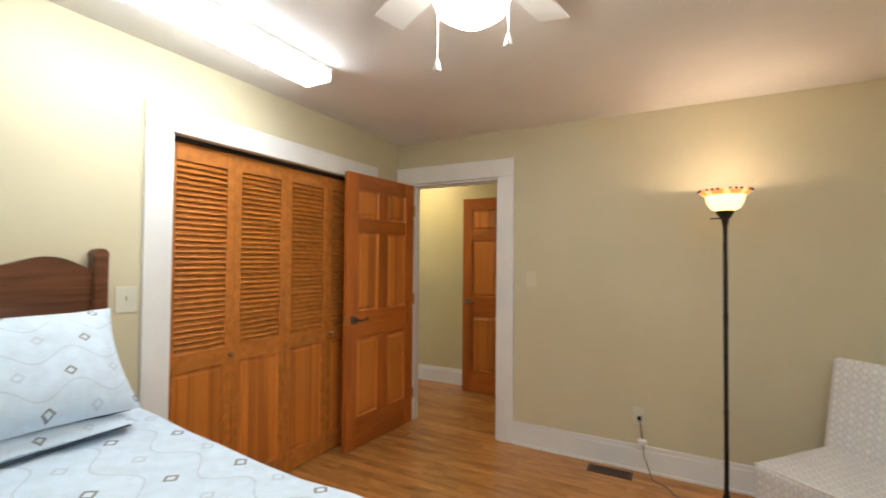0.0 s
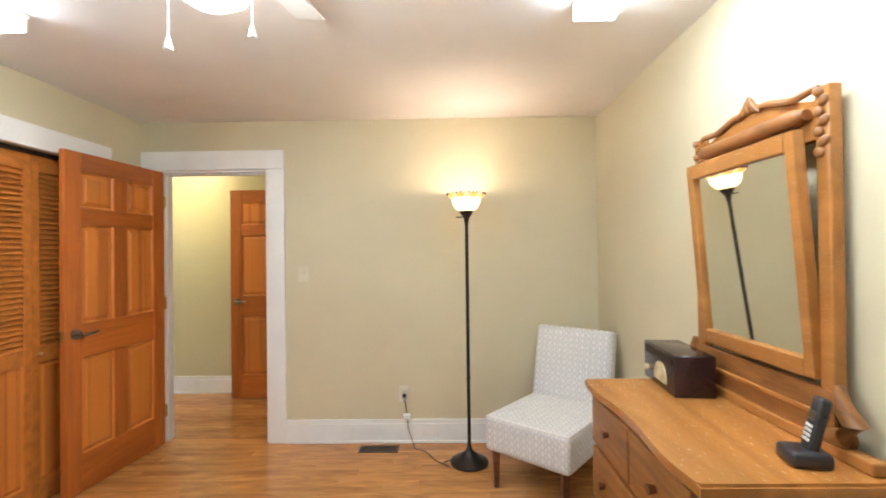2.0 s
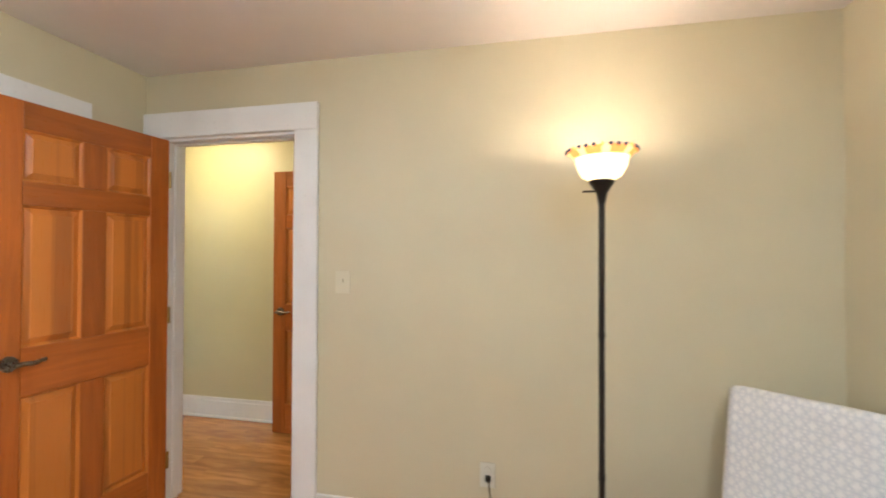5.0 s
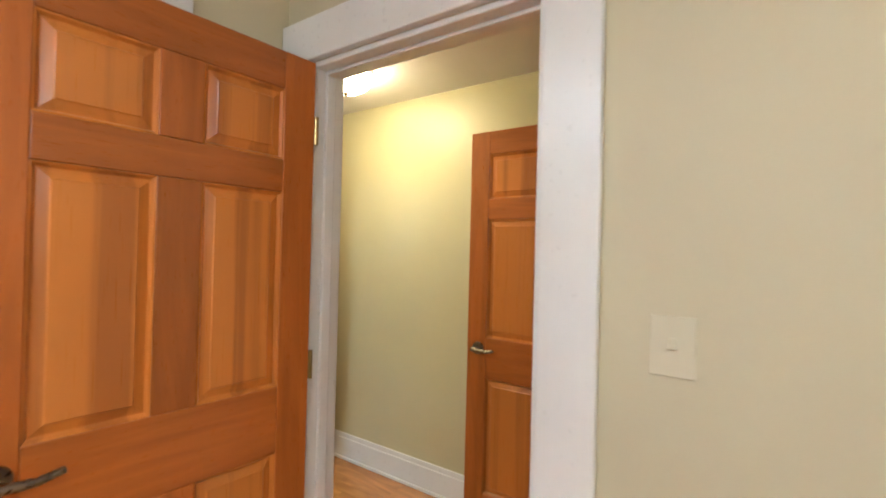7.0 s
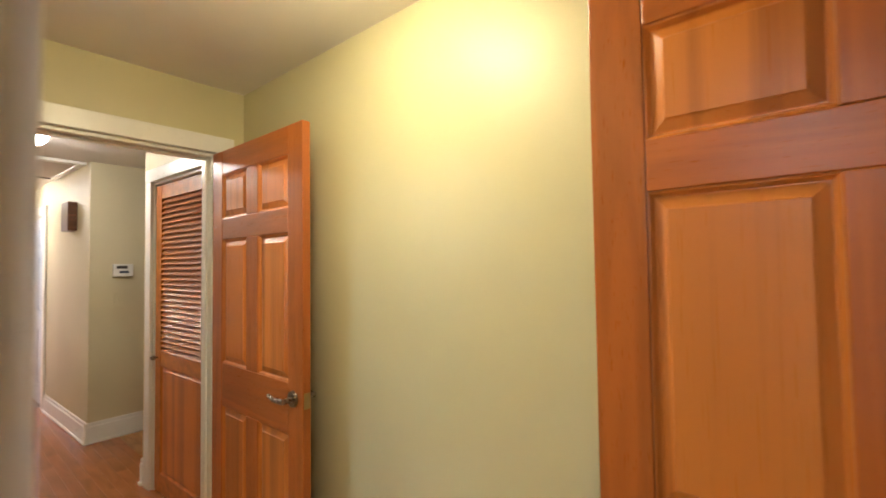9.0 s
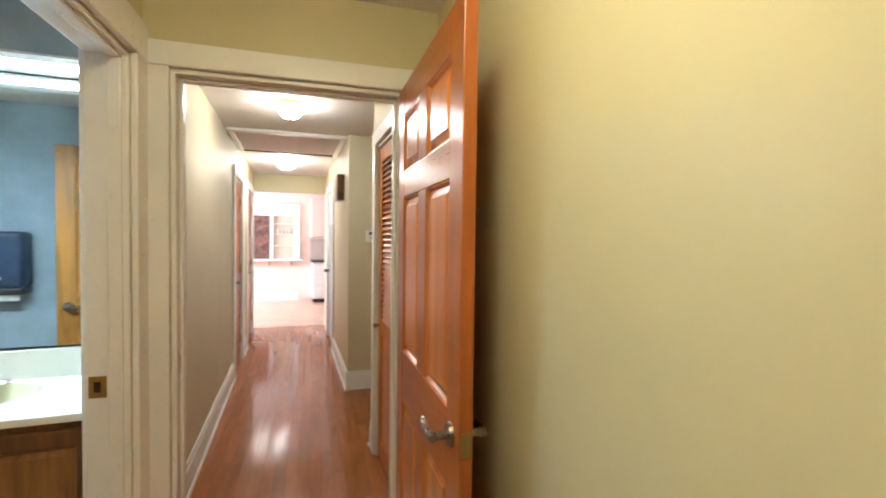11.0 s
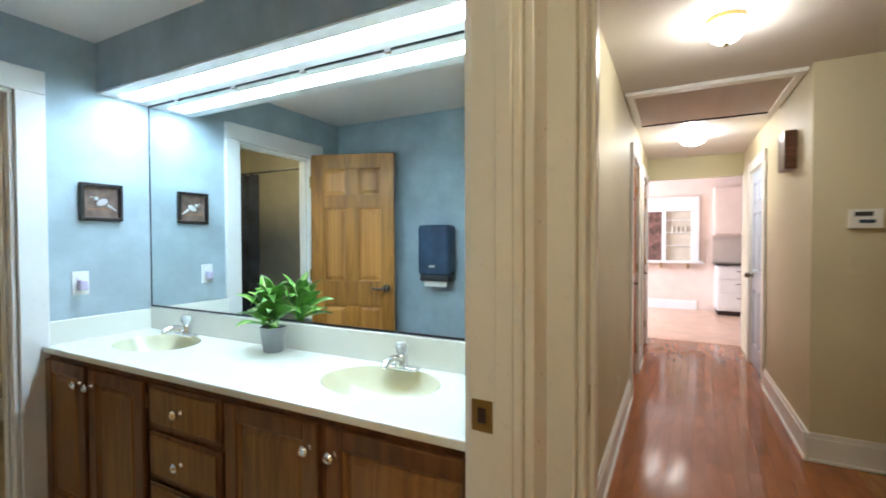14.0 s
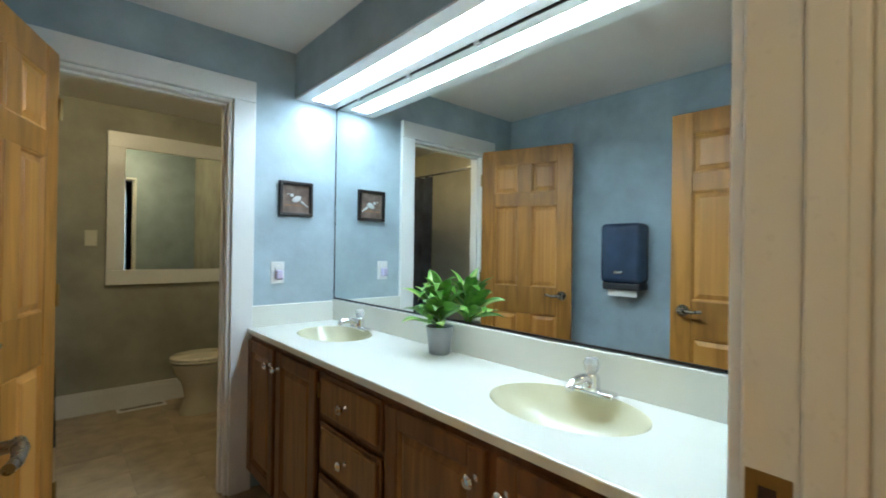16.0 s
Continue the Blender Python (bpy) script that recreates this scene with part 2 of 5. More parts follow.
def cyl(bm, r1, r2, p, q, seg=16):
    p, q = Vector(p), Vector(q)
    d = q - p
    m = Matrix.Translation((p + q) / 2) @ d.to_track_quat("Z", "Y").to_matrix().to_4x4()
    bmesh.ops.create_cone(bm, cap_ends=True, segments=seg, radius1=r1, radius2=r2, depth=d.length, matrix=m)
    return bm


def lathe(bm, prof, seg=32, at=(0, 0, 0), squash=(1, 1, 1)):
    """Turns a profile of (radius, height) round the upright axis."""
    rings = []
    for r, z in prof:
        rings.append([bm.verts.new((at[0] + squash[0] * r * math.cos(6.28319 * i / seg), at[1] + squash[1] * r * math.sin(6.28319 * i / seg), at[2] + z)) for i in range(seg)])
    for a, b in zip(rings, rings[1:]):
        for i in range(seg):
            bm.faces.new((a[i], a[(i + 1) % seg], b[(i + 1) % seg], b[i]))
    if prof[0][0] > 1e-4:
        bm.faces.new(rings[0][::-1])
    if prof[-1][0] > 1e-4:
        bm.faces.new(rings[-1])
    return bm


def tube(bm, pts, r, seg=8):
    """A bent rod through the given places."""
    pts = [Vector(p) for p in pts]
    rings = []
    for i, p in enumerate(pts):
        d = (pts[min(i + 1, len(pts) - 1)] - pts[max(i - 1, 0)]).normalized()
        q = d.to_track_quat("Z", "Y").to_matrix()
        rr = r[i] if isinstance(r, (list, tuple)) else r
        rings.append([bm.verts.new(p + q @ Vector((rr * math.cos(6.28319 * k / seg), rr * math.sin(6.28319 * k / seg), 0))) for k in range(seg)])
    for a, b in zip(rings, rings[1:]):
        for k in range(seg):
            bm.faces.new((a[k], a[(k + 1) % seg], b[(k + 1) % seg], b[k]))
    bm.faces.new(rings[0][::-1])
    bm.faces.new(rings[-1])
    return bm


def mesh(name, bm, material, smooth=False):
    bmesh.ops.recalc_face_normals(bm, faces=bm.faces[:])
    me = bpy.data.meshes.new(name)
    bm.to_mesh(me)
    bm.free()
    me.materials.append(material)
    if smooth:
        for p in me.polygons:
            p.use_smooth = True
        me.set_sharp_from_angle(angle=radians(40))
    return me


def part(name, bm, material, parent=None, label="", smooth=False):
    ob = new(name, bm if isinstance(bm, bpy.types.Mesh) else mesh(name, bm, material, smooth))
    if parent:
        ob.parent = parent
    if label:
        ob["label"] = label
    return ob


def thing(name, label, category, m=None, group="", kind=""):
    e = new(name)
    e.empty_display_size = 0.1
    if m:
        e.matrix_basis = m
    return tagged(e, label, category, group, kind)


def structure(name, bm, material, label, category):
    return tagged(part(name, bm, material), label, category, kind="structure")


def wall_x(name, y0, y1, x0, x1, z1, holes, material, label):
    """A wall along x between the faces y0 and y1, with holes (x0, x1, z0, z1) through it."""
    bm = bmesh.new()
    cur = x0
    for a, b, lo, hi in sorted(holes):
        if a > cur:
            box(bm, cur, a, y0, y1, 0, z1)
        if lo > 0:
            box(bm, a, b, y0, y1, 0, lo)
        if hi < z1:
            box(bm, a, b, y0, y1, hi, z1)
        cur = b
    if x1 > cur:
        box(bm, cur, x1, y0, y1, 0, z1)
    return structure(name, bm, material, label, "wall")


def wall_y(name, x0, x1, y0, y1, z1, holes, material, label):
    ob = wall_x(name, -x1, -x0, y0, y1, z1, holes, material, label)
    for v in ob.data.vertices:
        v.co = (-v.co.y, v.co.x, v.co.z)
    return ob


def strips_bm(boxes, bev=0.004):
    bm = bmesh.new()
    for b in boxes:
        box(bm, *b, bev=bev)
    return bm


def casing(name, label, axis, face, out, a, b, top, w=0.13, d=0.022, lining=None, foot=0.0, stop_at=None, head=None):
    """Flat trim round an opening a..b in the wall face; axis is the way that the wall runs, out the side that the trim stands on."""
    f0, f1 = sorted((face, face + out * d))
    t = thing(name, label, "door trim", kind="structure")

    def put(n, u0, u1, z0, z1, g0=f0, g1=f1):
        if axis == "x":
            part(n, B(u0, u1, g0, g1, z0, z1, bev=0.004), TRIM, t)
        else:
            part(n, B(g0, g1, u0, u1, z0, z1, bev=0.004), TRIM, t)
    put("side_trim", a - w, a, foot, top)
    put("side_trim", b, b + w, foot, top)
    put("head_trim", a - w, b + w, top, top + (head or w), *(sorted((face, face + out * (d + 0.004)))))
    if lining:
        l0, l1 = lining
        put("jamb", a, a + 0.018, 0, top - 0.018, l0, l1)
        put("jamb", b - 0.018, b, 0, top - 0.018, l0, l1)
        put("head_jamb", a, b, top - 0.018, top, l0, l1)
        m = stop_at or (l0 + l1) / 2
        put("stop", a + 0.018, a + 0.030, 0, top - 0.03, m - 0.02, m + 0.02)
        put("stop", b - 0.030, b - 0.018, 0, top - 0.03, m - 0.02, m + 0.02)
        put("stop", a + 0.018, b - 0.018, top - 0.03, top - 0.018, m - 0.02, m + 0.02)
    return t


def baseboard(label, axis, face, out, a, b, h=0.17):
    t = thing("baseboard", label, "baseboard", kind="structure")
    for n, z0, z1, d in (("board", 0, h - 0.03, 0.018), ("cap", h - 0.03, h, 0.012), ("shoe", 0, 0.018, 0.030)):
        f0, f1 = sorted((face, face + out * d))
        if n == "shoe":
            f0, f1 = sorted((face + out * 0.018, face + out * 0.030))
        part(n, B(a, b, f0, f1, z0, z1, bev=0.003) if axis == "x" else B(f0, f1, a, b, z0, z1, bev=0.003), TRIM, t)
    return t


def raised(x0, x1, z0, z1, t=0.0135, edge=0.036):
    """A door panel with a grooved, sloped border on both faces, across y = 0."""
    bm = bmesh.new()
    for s in (-1, 1):
        rings = [[bm.verts.new((x, s * y, z)) for x, z in ((x0 + e, z0 + e), (x1 - e, z0 + e), (x1 - e, z1 - e), (x0 + e, z1 - e))]
                 for e, y in ((0.0, t), (0.004, t - 0.001), (0.010, 0.003), (0.013, 0.003), (edge - 0.003, t - 0.003), (edge, t))]
        for o, i in zip(rings, rings[1:]):
            for k in range(4):
                bm.faces.new((o[k], o[(k + 1) % 4], i[(k + 1) % 4], i[k]))
        bm.faces.new(rings[-1])
    bmesh.ops.recalc_face_normals(bm, faces=bm.faces[:])
    return bm


def lever(parent, x, z, side, toward, material=NICKEL, th=0.0175):
    """A lever handle on one face (side -1 or 1); the grip points toward +x or -x."""
    y = side * th
    h = part("door_handle", cyl(bmesh.new(), 0.032, 0.030, (x, y, z), (x, y + side * 0.010, z), 20), material, parent, "metal lever handle", True)
    part("spindle", cyl(bmesh.new(), 0.011, 0.010, (x, y + side * 0.008, z), (x, y + side * 0.05, z), 12), material, h, "", True)
    bm = tube(bmesh.new(), [(x - toward * 0.012, y + side * 0.048, z), (x + toward * 0.02, y + side * 0.053, z), (x + toward * 0.06, y + side * 0.052, z - 0.003), (x + toward * 0.105, y + side * 0.046, z + 0.004)], [0.011, 0.011, 0.009, 0.008], 10)
    part("grip", bm, material, h, "", True)


def knob(parent, x, z, side, th=0.0175):
    y = side * th
    k = part("door_knob", cyl(bmesh.new(), 0.030, 0.028, (x, y, z), (x, y + side * 0.008, z), 20), NICKEL, parent, "round metal knob", True)
    bm = bmesh.new()
    bmesh.ops.create_uvsphere(bm, u_segments=16, v_segments=10, radius=0.027, matrix=pose(x, y + side * 0.048, z))
    cyl(bm, 0.011, 0.011, (x, y, z), (x, y + side * 0.04, z), 10)
    part("ball", bm, NICKEL, k, "", True)


def six_panel_door(name, label, m, w=0.78, h=2.02, frame_m=PINE, rail_m=PINEH, panel_m=PINEP, handles=((-1, "lever"), (1, "lever")), hinge_side=1, group=""):
    """A six-panel door; its hinge edge is the local z axis, the leaf runs along +x."""
    t = thing(name, label, "door", m, group)
    s = 0.105
    th = 0.0175
    mid = w / 2
    z0 = 0.008
    part("stile", B(0, s, -th, th, z0, h, bev=0.003), frame_m, t)
    part("stile", B(w - s, w, -th, th, z0, h, bev=0.003), frame_m, t)
    rails = [(z0, 0.23), (0.80, 1.00), (1.590, 1.690), (h - 0.115, h)]
    for a, b in rails:
        part("rail", B(s, w - s, -th + 0.001, th - 0.001, a, b, bev=0.003), rail_m, t)
    for (_, a), (b, _) in zip(rails, rails[1:]):
        part("mullion", B(mid - 0.052, mid + 0.052, -th + 0.0005, th - 0.0005, a, b, bev=0.003), frame_m, t)
        for x0, x1 in ((s, mid - 0.052), (mid + 0.052, w - s)):
            part("panel", raised(x0 + 0.0005, x1 - 0.0005, a + 0.0005, b - 0.0005), panel_m, t)
    for side, kind in handles:
        (lever(t, w - 0.065, 0.945, side, -1) if kind == "lever" else knob(t, w - 0.065, 0.945, side))
    part("latch_plate", B(w, w + 0.0015, -0.013, 0.013, 0.915, 0.975), BRASS, t, "small brass latch plate")
    for z in (0.25, 1.05, 1.80):
        part("hinge", cyl(bmesh.new(), 0.007, 0.007, (-0.004, hinge_side * (th + 0.004), z - 0.045), (-0.004, hinge_side * (th + 0.004), z + 0.045), 10), BRASS, t, "brass hinge")
    return t


def louver_leaf(name, label, m, w, h=1.97, split=0.80, knob_at=None, group="", nslat=34):
    t = thing(name, label, "louvered door", m, group)
    s = 0.045 if w < 0.5 else 0.085
    th = 0.014
    part("stile", B(0, s, -th, th, 0.01, h, bev=0.002), LOUV, t)
    part("stile", B(w - s, w, -th, th, 0.01, h, bev=0.002), LOUV, t)
    for a, b in ((0.01, 0.13), (split, split + 0.09), (h - 0.09, h)):
        part("rail", B(s, w - s, -th + 0.001, th - 0.001, a, b, bev=0.002), LOUV, t)
    lo, hi = split + 0.09, h - 0.09
    step = (hi - lo) / nslat
    me = mesh("slat", B(-(w / 2 - s), w / 2 - s, -0.0205, 0.0205, -0.0032, 0.0032), LOUV)
    for i in range(nslat):
        o = part("slat", me, LOUV, t)
        o.matrix_basis = pose(w / 2, 0, lo + (i + 0.5) * step, 52, 0, 0)
    part("lower_panel", raised(s, w - s, 0.13, split, 0.009, 0.028), PINEP, t)
    # a near-black sheet stands in for the shade behind the slats
    part("backing", B(s, w - s, th + 0.004, th + 0.007, 0.13, h - 0.09), GAPSHADE, t)
    if knob_at is not None:
        bm = bmesh.new()
        cyl(bm, 0.007, 0.007, (knob_at, -th, split + 0.05), (knob_at, -th - 0.02, split + 0.05), 10)
        bmesh.ops.create_uvsphere(bm, u_segments=14, v_segments=8, radius=0.016, matrix=pose(knob_at, -th - 0.028, split + 0.05))
        part("knob", bm, NICKEL if w > 0.5 else OAKD, t, "small round knob", True)
    return t


def plate(name, label, m, kind, material=PLASTIC, half=0.036):
    """A wall plate; local x runs along the wall, -y out of it."""
    t = thing(name, label, "switch" if kind == "switch" else "socket", m)
    part("cover", B(-half, half, -0.006, 0, -0.058, 0.058, bev=0.002), material, t)
    if kind == "switch":
        part("toggle", B(-0.006, 0.006, -0.018, -0.006, -0.004, 0.016, bev=0.002), material, t)
    else:
        for z in (-0.022, 0.022):
            part("receptacle", cyl(bmesh.new(), 0.017, 0.016, (0, -0.006, z), (0, -0.009, z), 16), material, t)
    return t


def dome_light(name, label, m, r, glass):
    t = thing(name, label, "ceiling light", m)
    part("base", lathe(bmesh.new(), [(r * 0.98, 0), (r * 0.98, -0.02), (r * 0.9, -0.028)], 32), BRASS, t, "thin brass-coloured base", True)
    part("finial", lathe(bmesh.new(), [(0.016, -0.118), (0.012, -0.128), (0.0, -0.136)], 14), BRASS, t, "", True)
    part("shade", lathe(bmesh.new(), [(r, -0.028), (r * 0.97, -0.05), (r * 0.8, -0.085), (r * 0.5, -0.108), (r * 0.12, -0.118), (0.0, -0.119)], 32), glass, t, "glowing white glass bowl", True)
    return t


# ---- structure: bedroom ----
H, HH = 2.395, 2.37
structure("subfloor", strips_bm([(-2.3, 3.5, -4.5, 1.6, -0.12, -0.012), (-10.7, -2.3, -3.1, 3.3, -0.12, -0.012)], 0), GAP, "dark subfloor under the oak strips", "floor")
wall_x("wall_north", 0, 0.12, -0.12, 3.51, H, [(0.133, 0.945, 0, 2.035)], WALL, "sage beige painted bedroom wall with a doorway")
wall_y("wall_east", 3.39, 3.51, -4.1, 0, H, [], WALL, "sage beige painted wall behind the dresser")
wall_y("wall_closet", -0.12, 0, -4.1, 0, H, [(-1.97, -0.46, 0, 2.0)], WALL, "sage beige painted wall with a closet opening")
wall_x("wall_south", -4.22, -4.1, -0.12, 3.51, H, [], WALL, "sage beige painted wall behind the bed")
structure("ceiling", B(-0.12, 3.51, -4.22, 0.12, H, H + 0.1), CEIL, "off-white painted bedroom ceiling", "ceiling")
casing("trim_door", "white painted wide trim round the bedroom doorway", "x", 0, -1, 0.133, 0.945, 2.035, head=0.14, lining=(-0.001, 0.121))
casing("trim_door_hall", "white painted trim on the hall side of the bedroom doorway", "x", 0.12, 1, 0.133, 0.945, 2.035)
casing("trim_closet", "white painted wide trim round the closet", "y", 0, 1, -1.97, -0.46, 2.0)
baseboard("tall white baseboard below the bedroom wall", "x", 0, -1, 1.075, 3.39)
baseboard("tall white baseboard below the dresser wall", "y", 3.39, -1, -4.1, -0.03)
baseboard("tall white baseboard beside the closet", "y", 0, 1, -4.1, -2.10)
baseboard("short white baseboard between closet and doorway", "y", 0, 1, -0.33, -0.02)
# closet inside
wall_y("wall_closet_back", -0.46, -0.42, -2.2, 0, 2.2, [], TRIM, "white closet back wall")
structure("closet_track", B(-0.075, -0.03, -1.97, -0.46, 1.978, 2.0), BLACK, "dark metal folding door track", "door track")

# ---- structure: hall ----
# these walls carry the lamps' warm tint in their colour
wall_x("wall_hall_south", 0.06, 0.12, -1.79, -0.12, HH, [(-1.68, -0.842, 0, 2.03)], WARMW, "sage beige hall wall tinted for warm lamplight, with the bathroom doorway")
wall_x("wall_hall_north", 1.19, 1.29, -1.79, 1.2, HH, [], WARMW, "sage beige painted hall wall tinted for warm lamplight")
wall_y("wall_hall_west", -1.91, -1.79, 0.0, 1.29, HH, [(0.205, 1.045, 0, 2.03)], WARMW, "sage beige wall tinted for warm lamplight, with a doorway to the long hall")
wall_y("wall_hall_east", 1.1, 1.2, 0.12, 1.19, HH, [(0.21, 1.05, 0, 2.03)], WARMW, "sage beige wall at the hall end, tinted for warm lamplight")
wall_y("wall_room_east", 2.2, 2.3, 0.12, 1.6, HH, [], WARMW, "plain wall of the room past the hall")
wall_x("wall_room_north", 1.5, 1.6, 1.2, 2.2, HH, [], WARMW, "plain side wall of the room past the hall")
structure("ceiling_hall", strips_bm([(-7.3, -0.12, 0.06, 3.1, HH, HH + 0.1), (-0.12, 2.3, 0.12, 3.1, HH, HH + 0.1), (-7.3, -2.3, -0.4, 0.06, HH, HH + 0.1)], 0), CEIL, "off-white hall ceiling", "ceiling")
casing("trim_bath_door", "cream-lit white trim round the bathroom doorway", "x", 0.12, 1, -1.68, -0.842, 2.03, w=0.125, lining=(-0.001, 0.121), stop_at=0.085)
casing("trim_long_hall", "white painted trim round the long hall doorway", "y", -1.79, 1, 0.205, 1.045, 2.03, w=0.085, lining=(-1.911, -1.789))
casing("trim_east_door", "white painted trim round the hall end doorway", "y", 1.1, -1, 0.23, 1.045, 2.03, w=0.09, lining=(1.099, 1.201))
baseboard("tall white baseboard along the hall", "x", 1.19, -1, -1.76, 1.07)
baseboard("tall white baseboard between the two doorways", "x", 0.12, 1, -0.74, 0.02)

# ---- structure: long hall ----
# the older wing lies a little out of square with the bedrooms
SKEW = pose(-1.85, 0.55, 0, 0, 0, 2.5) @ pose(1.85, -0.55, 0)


def skew(known):
    for o in list(scene.collection.objects):
        if o not in known and o.parent is None:
            o.matrix_basis = SKEW @ o.matrix_basis


known = set(scene.collection.objects)
wall_x("wall_long_south", -0.04, 0.06, -7.3, -1.91, HH, [(-5.52, -4.85, 0, 2.03), (-6.95, -6.15, 0, 2.03)], WALL, "beige long hall wall with two doors")
wall_x("wall_louver", 1.14, 1.24, -3.0, -1.91, HH, [(-2.84, -1.995, 0, 2.03)], WALL, "beige wall with a louvered closet door")
wall_y("wall_passage", -4.24, -4.14, 1.11, 3.0, HH, [], WALL, "sage wall of the side passage with a thermostat")
wall_x("wall_long_north", 1.11, 1.21, -7.3, -4.24, HH, [(-6.50, -5.70, 0, 2.03)], WALL, "beige long hall wall with a pale door")
wall_x("wall_passage_end", 3.0, 3.1, -4.24, -1.9, HH, [], WALL, "plain wall closing the side passage")
wall_y("wall_passage_east", -3.0, -2.95, 1.24, 3.0, HH, [], WALL, "plain wall of the side passage")
wall_x("wall_louver_back", 1.80, 1.86, -2.95, -1.9, HH, [], WALL, "plain back of the louvered closet")
wall_x("wall_left_rooms", -0.35, -0.3, -7.3, -2.3, HH, [], WALL, "plain wall behind the long hall doors")
wall_x("wall_right_rooms", 1.6, 1.7, -7.3, -4.24, HH, [], WALL, "plain wall behind the pale door")
structure("header_beam", B(-7.3, -7.2, 0.06, 1.11, 2.10, HH), WARMW, "beige dropped header at the far room", "beam")
casing("trim_left_door", "white trim round a long hall door", "x", 0.06, 1, -5.52, -4.85, 2.03, w=0.1, lining=(-0.041, 0.061))
casing("trim_left_far_door", "white trim round the farther long hall door", "x", 0.06, 1, -6.95, -6.15, 2.03, w=0.1, lining=(-0.041, 0.061))
casing("trim_right_door", "white trim round the pale door", "x", 1.11, -1, -6.50, -5.70, 2.03, w=0.1, lining=(1.109, 1.211))
casing("trim_louver", "white trim round the louvered closet door", "x", 1.14, -1, -2.84, -1.995, 2.03, w=0.085, lining=(1.139, 1.241))
for a, b in ((-4.74, -1.94), (-6.04, -5.63)):
    baseboard("tall white baseboard along the long hall", "x", 0.06, 1, a, b)
baseboard("tall white baseboard along the long hall", "x", 1.11, -1, -5.59, -4.11)
baseboard("tall white baseboard below the thermostat", "y", -4.14, 1, 1.085, 3.0)
baseboard("short white baseboard beside the louvered door", "x", 1.14, -1, -3.0, -2.95)

# ---- structure: far room ----
wall_y("wall_far", -10.4, -10.3, -2.6, 3.5, 2.7, [], KWALL, "peach painted far room wall")
# the opening is for an added window, out of view
wall_x("wall_far_south", -2.7, -2.6, -10.4, -7.3, 2.7, [(-9.6, -8.0, 0.9, 2.2)], KWALL, "peach painted wall with an added, unseen window")
wall_x("wall_far_north", 3.5, 3.6, -10.4, -7.3, 2.7, [], KWALL, "peach painted far room wall")
wall_y("wall_far_near", -7.3, -7.2, -2.6, 0.06, 2.7, [], KWALL, "peach painted wall beside the hall")
wall_y("wall_far_near_right", -7.3, -7.2, 1.11, 3.5, 2.7, [], KWALL, "peach painted wall beside the hall")
structure("ceiling_far", B(-10.4, -7.2, -2.7, 3.6, 2.7, 2.8), CEIL, "white far room ceiling", "ceiling")
structure("lintel_far", B(-7.3, -7.2, 0.06, 1.11, HH, 2.7), KWALL, "peach wall over the hall end", "wall")
structure("floor_far", B(-10.3, -7.3, -2.6, 3.5, -0.012, 0.004), KFLOOR, "pale pinkish kitchen floor", "floor")
baseboard("tall white baseboard in the far room", "y", -10.3, 1, -2.6, 0.75)

skew(known)

# ---- structure: bathroom ----
# the bathrooms stand askew to the bedroom as the older wing does
BX, BY, BH = -2.106, -2.24, 2.335
BACK = -4.06
BSKEW = pose(BX, BY, 0, 0, 0, 3.4) @ pose(-BX, -BY, 0)


def bath_skew(known):
    for o in list(scene.collection.objects):
        if o not in known and o.parent is None:
            o.matrix_basis = BSKEW @ o.matrix_basis


wall_x("wall_bath_north", 0.0, 0.06, -1.89, -0.46, BH, [(-1.68, -0.842, 0, 2.03)], BATHW, "mottled blue-grey bathroom wall with a doorway")
wall_x("wall_bath_corner", 0.0, 0.02, -2.42, -1.89, BH, [], BATHW, "mottled blue-grey end wall beside the vanity")
casing("trim_bath_inside", "white trim inside the bathroom doorway", "x", 0.0, -1, -1.68, -0.842, 2.03, w=0.1)
known = set(scene.collection.objects)
wall_y("wall_bath_west", BX - 0.1, BX, -4.2, 0, BH, [], BATHW, "mottled blue-grey wall behind the vanity")
wall_y("wall_bath_east", -0.50, -0.46, BY, 0, BH, [], BATHW, "mottled blue-grey bathroom wall")
wall_x("wall_bath_south", BY - 0.12, BY, BX, -0.46, BH, [(-1.523, -0.83, 0, 2.005)], BATHW, "mottled blue-grey wall with the toilet room doorway")
structure("ceiling_bath", B(BX - 0.1, -0.17, BACK - 0.12, 0.0, BH, BH + 0.009), CEIL, "white bathroom ceiling", "ceiling")
structure("soffit", B(BX, BX + 0.259, BY, 0, 2.090, BH), BATHW, "blue-grey soffit above the vanity mirror", "soffit")
casing("trim_toilet_door", "white painted trim round the toilet room doorway", "x", BY, 1, -1.523, -0.83, 2.005, w=0.108, lining=(BY - 0.121, BY + 0.001))
wall_x("wall_toilet_back", BACK - 0.12, BACK, BX, -0.17, BH, [], TOILW, "mottled grey-green toilet room wall")
wall_y("wall_toilet_west", BX, BX + 0.01, BACK, BY - 0.12, BH, [], TOILW, "mottled grey-green toilet room wall")
wall_y("wall_toilet_east", -0.205, -0.17, BACK, BY - 0.12, BH, [], WTILE, "cream tiled wall above the tub")
wall_x("wall_toilet_north", BY - 0.16, BY - 0.12, -0.46, -0.205, BH, [], WTILE, "cream tiled end wall of the tub")
baseboard("white baseboard in the toilet room", "x", BACK, 1, BX, -0.80, h=0.165)
structure("grout_bed", B(BX, -0.205, BACK, 0.0, -0.012, -0.003), GROUT, "tan grout under the bathroom tiles", "floor")
bath_skew(known)

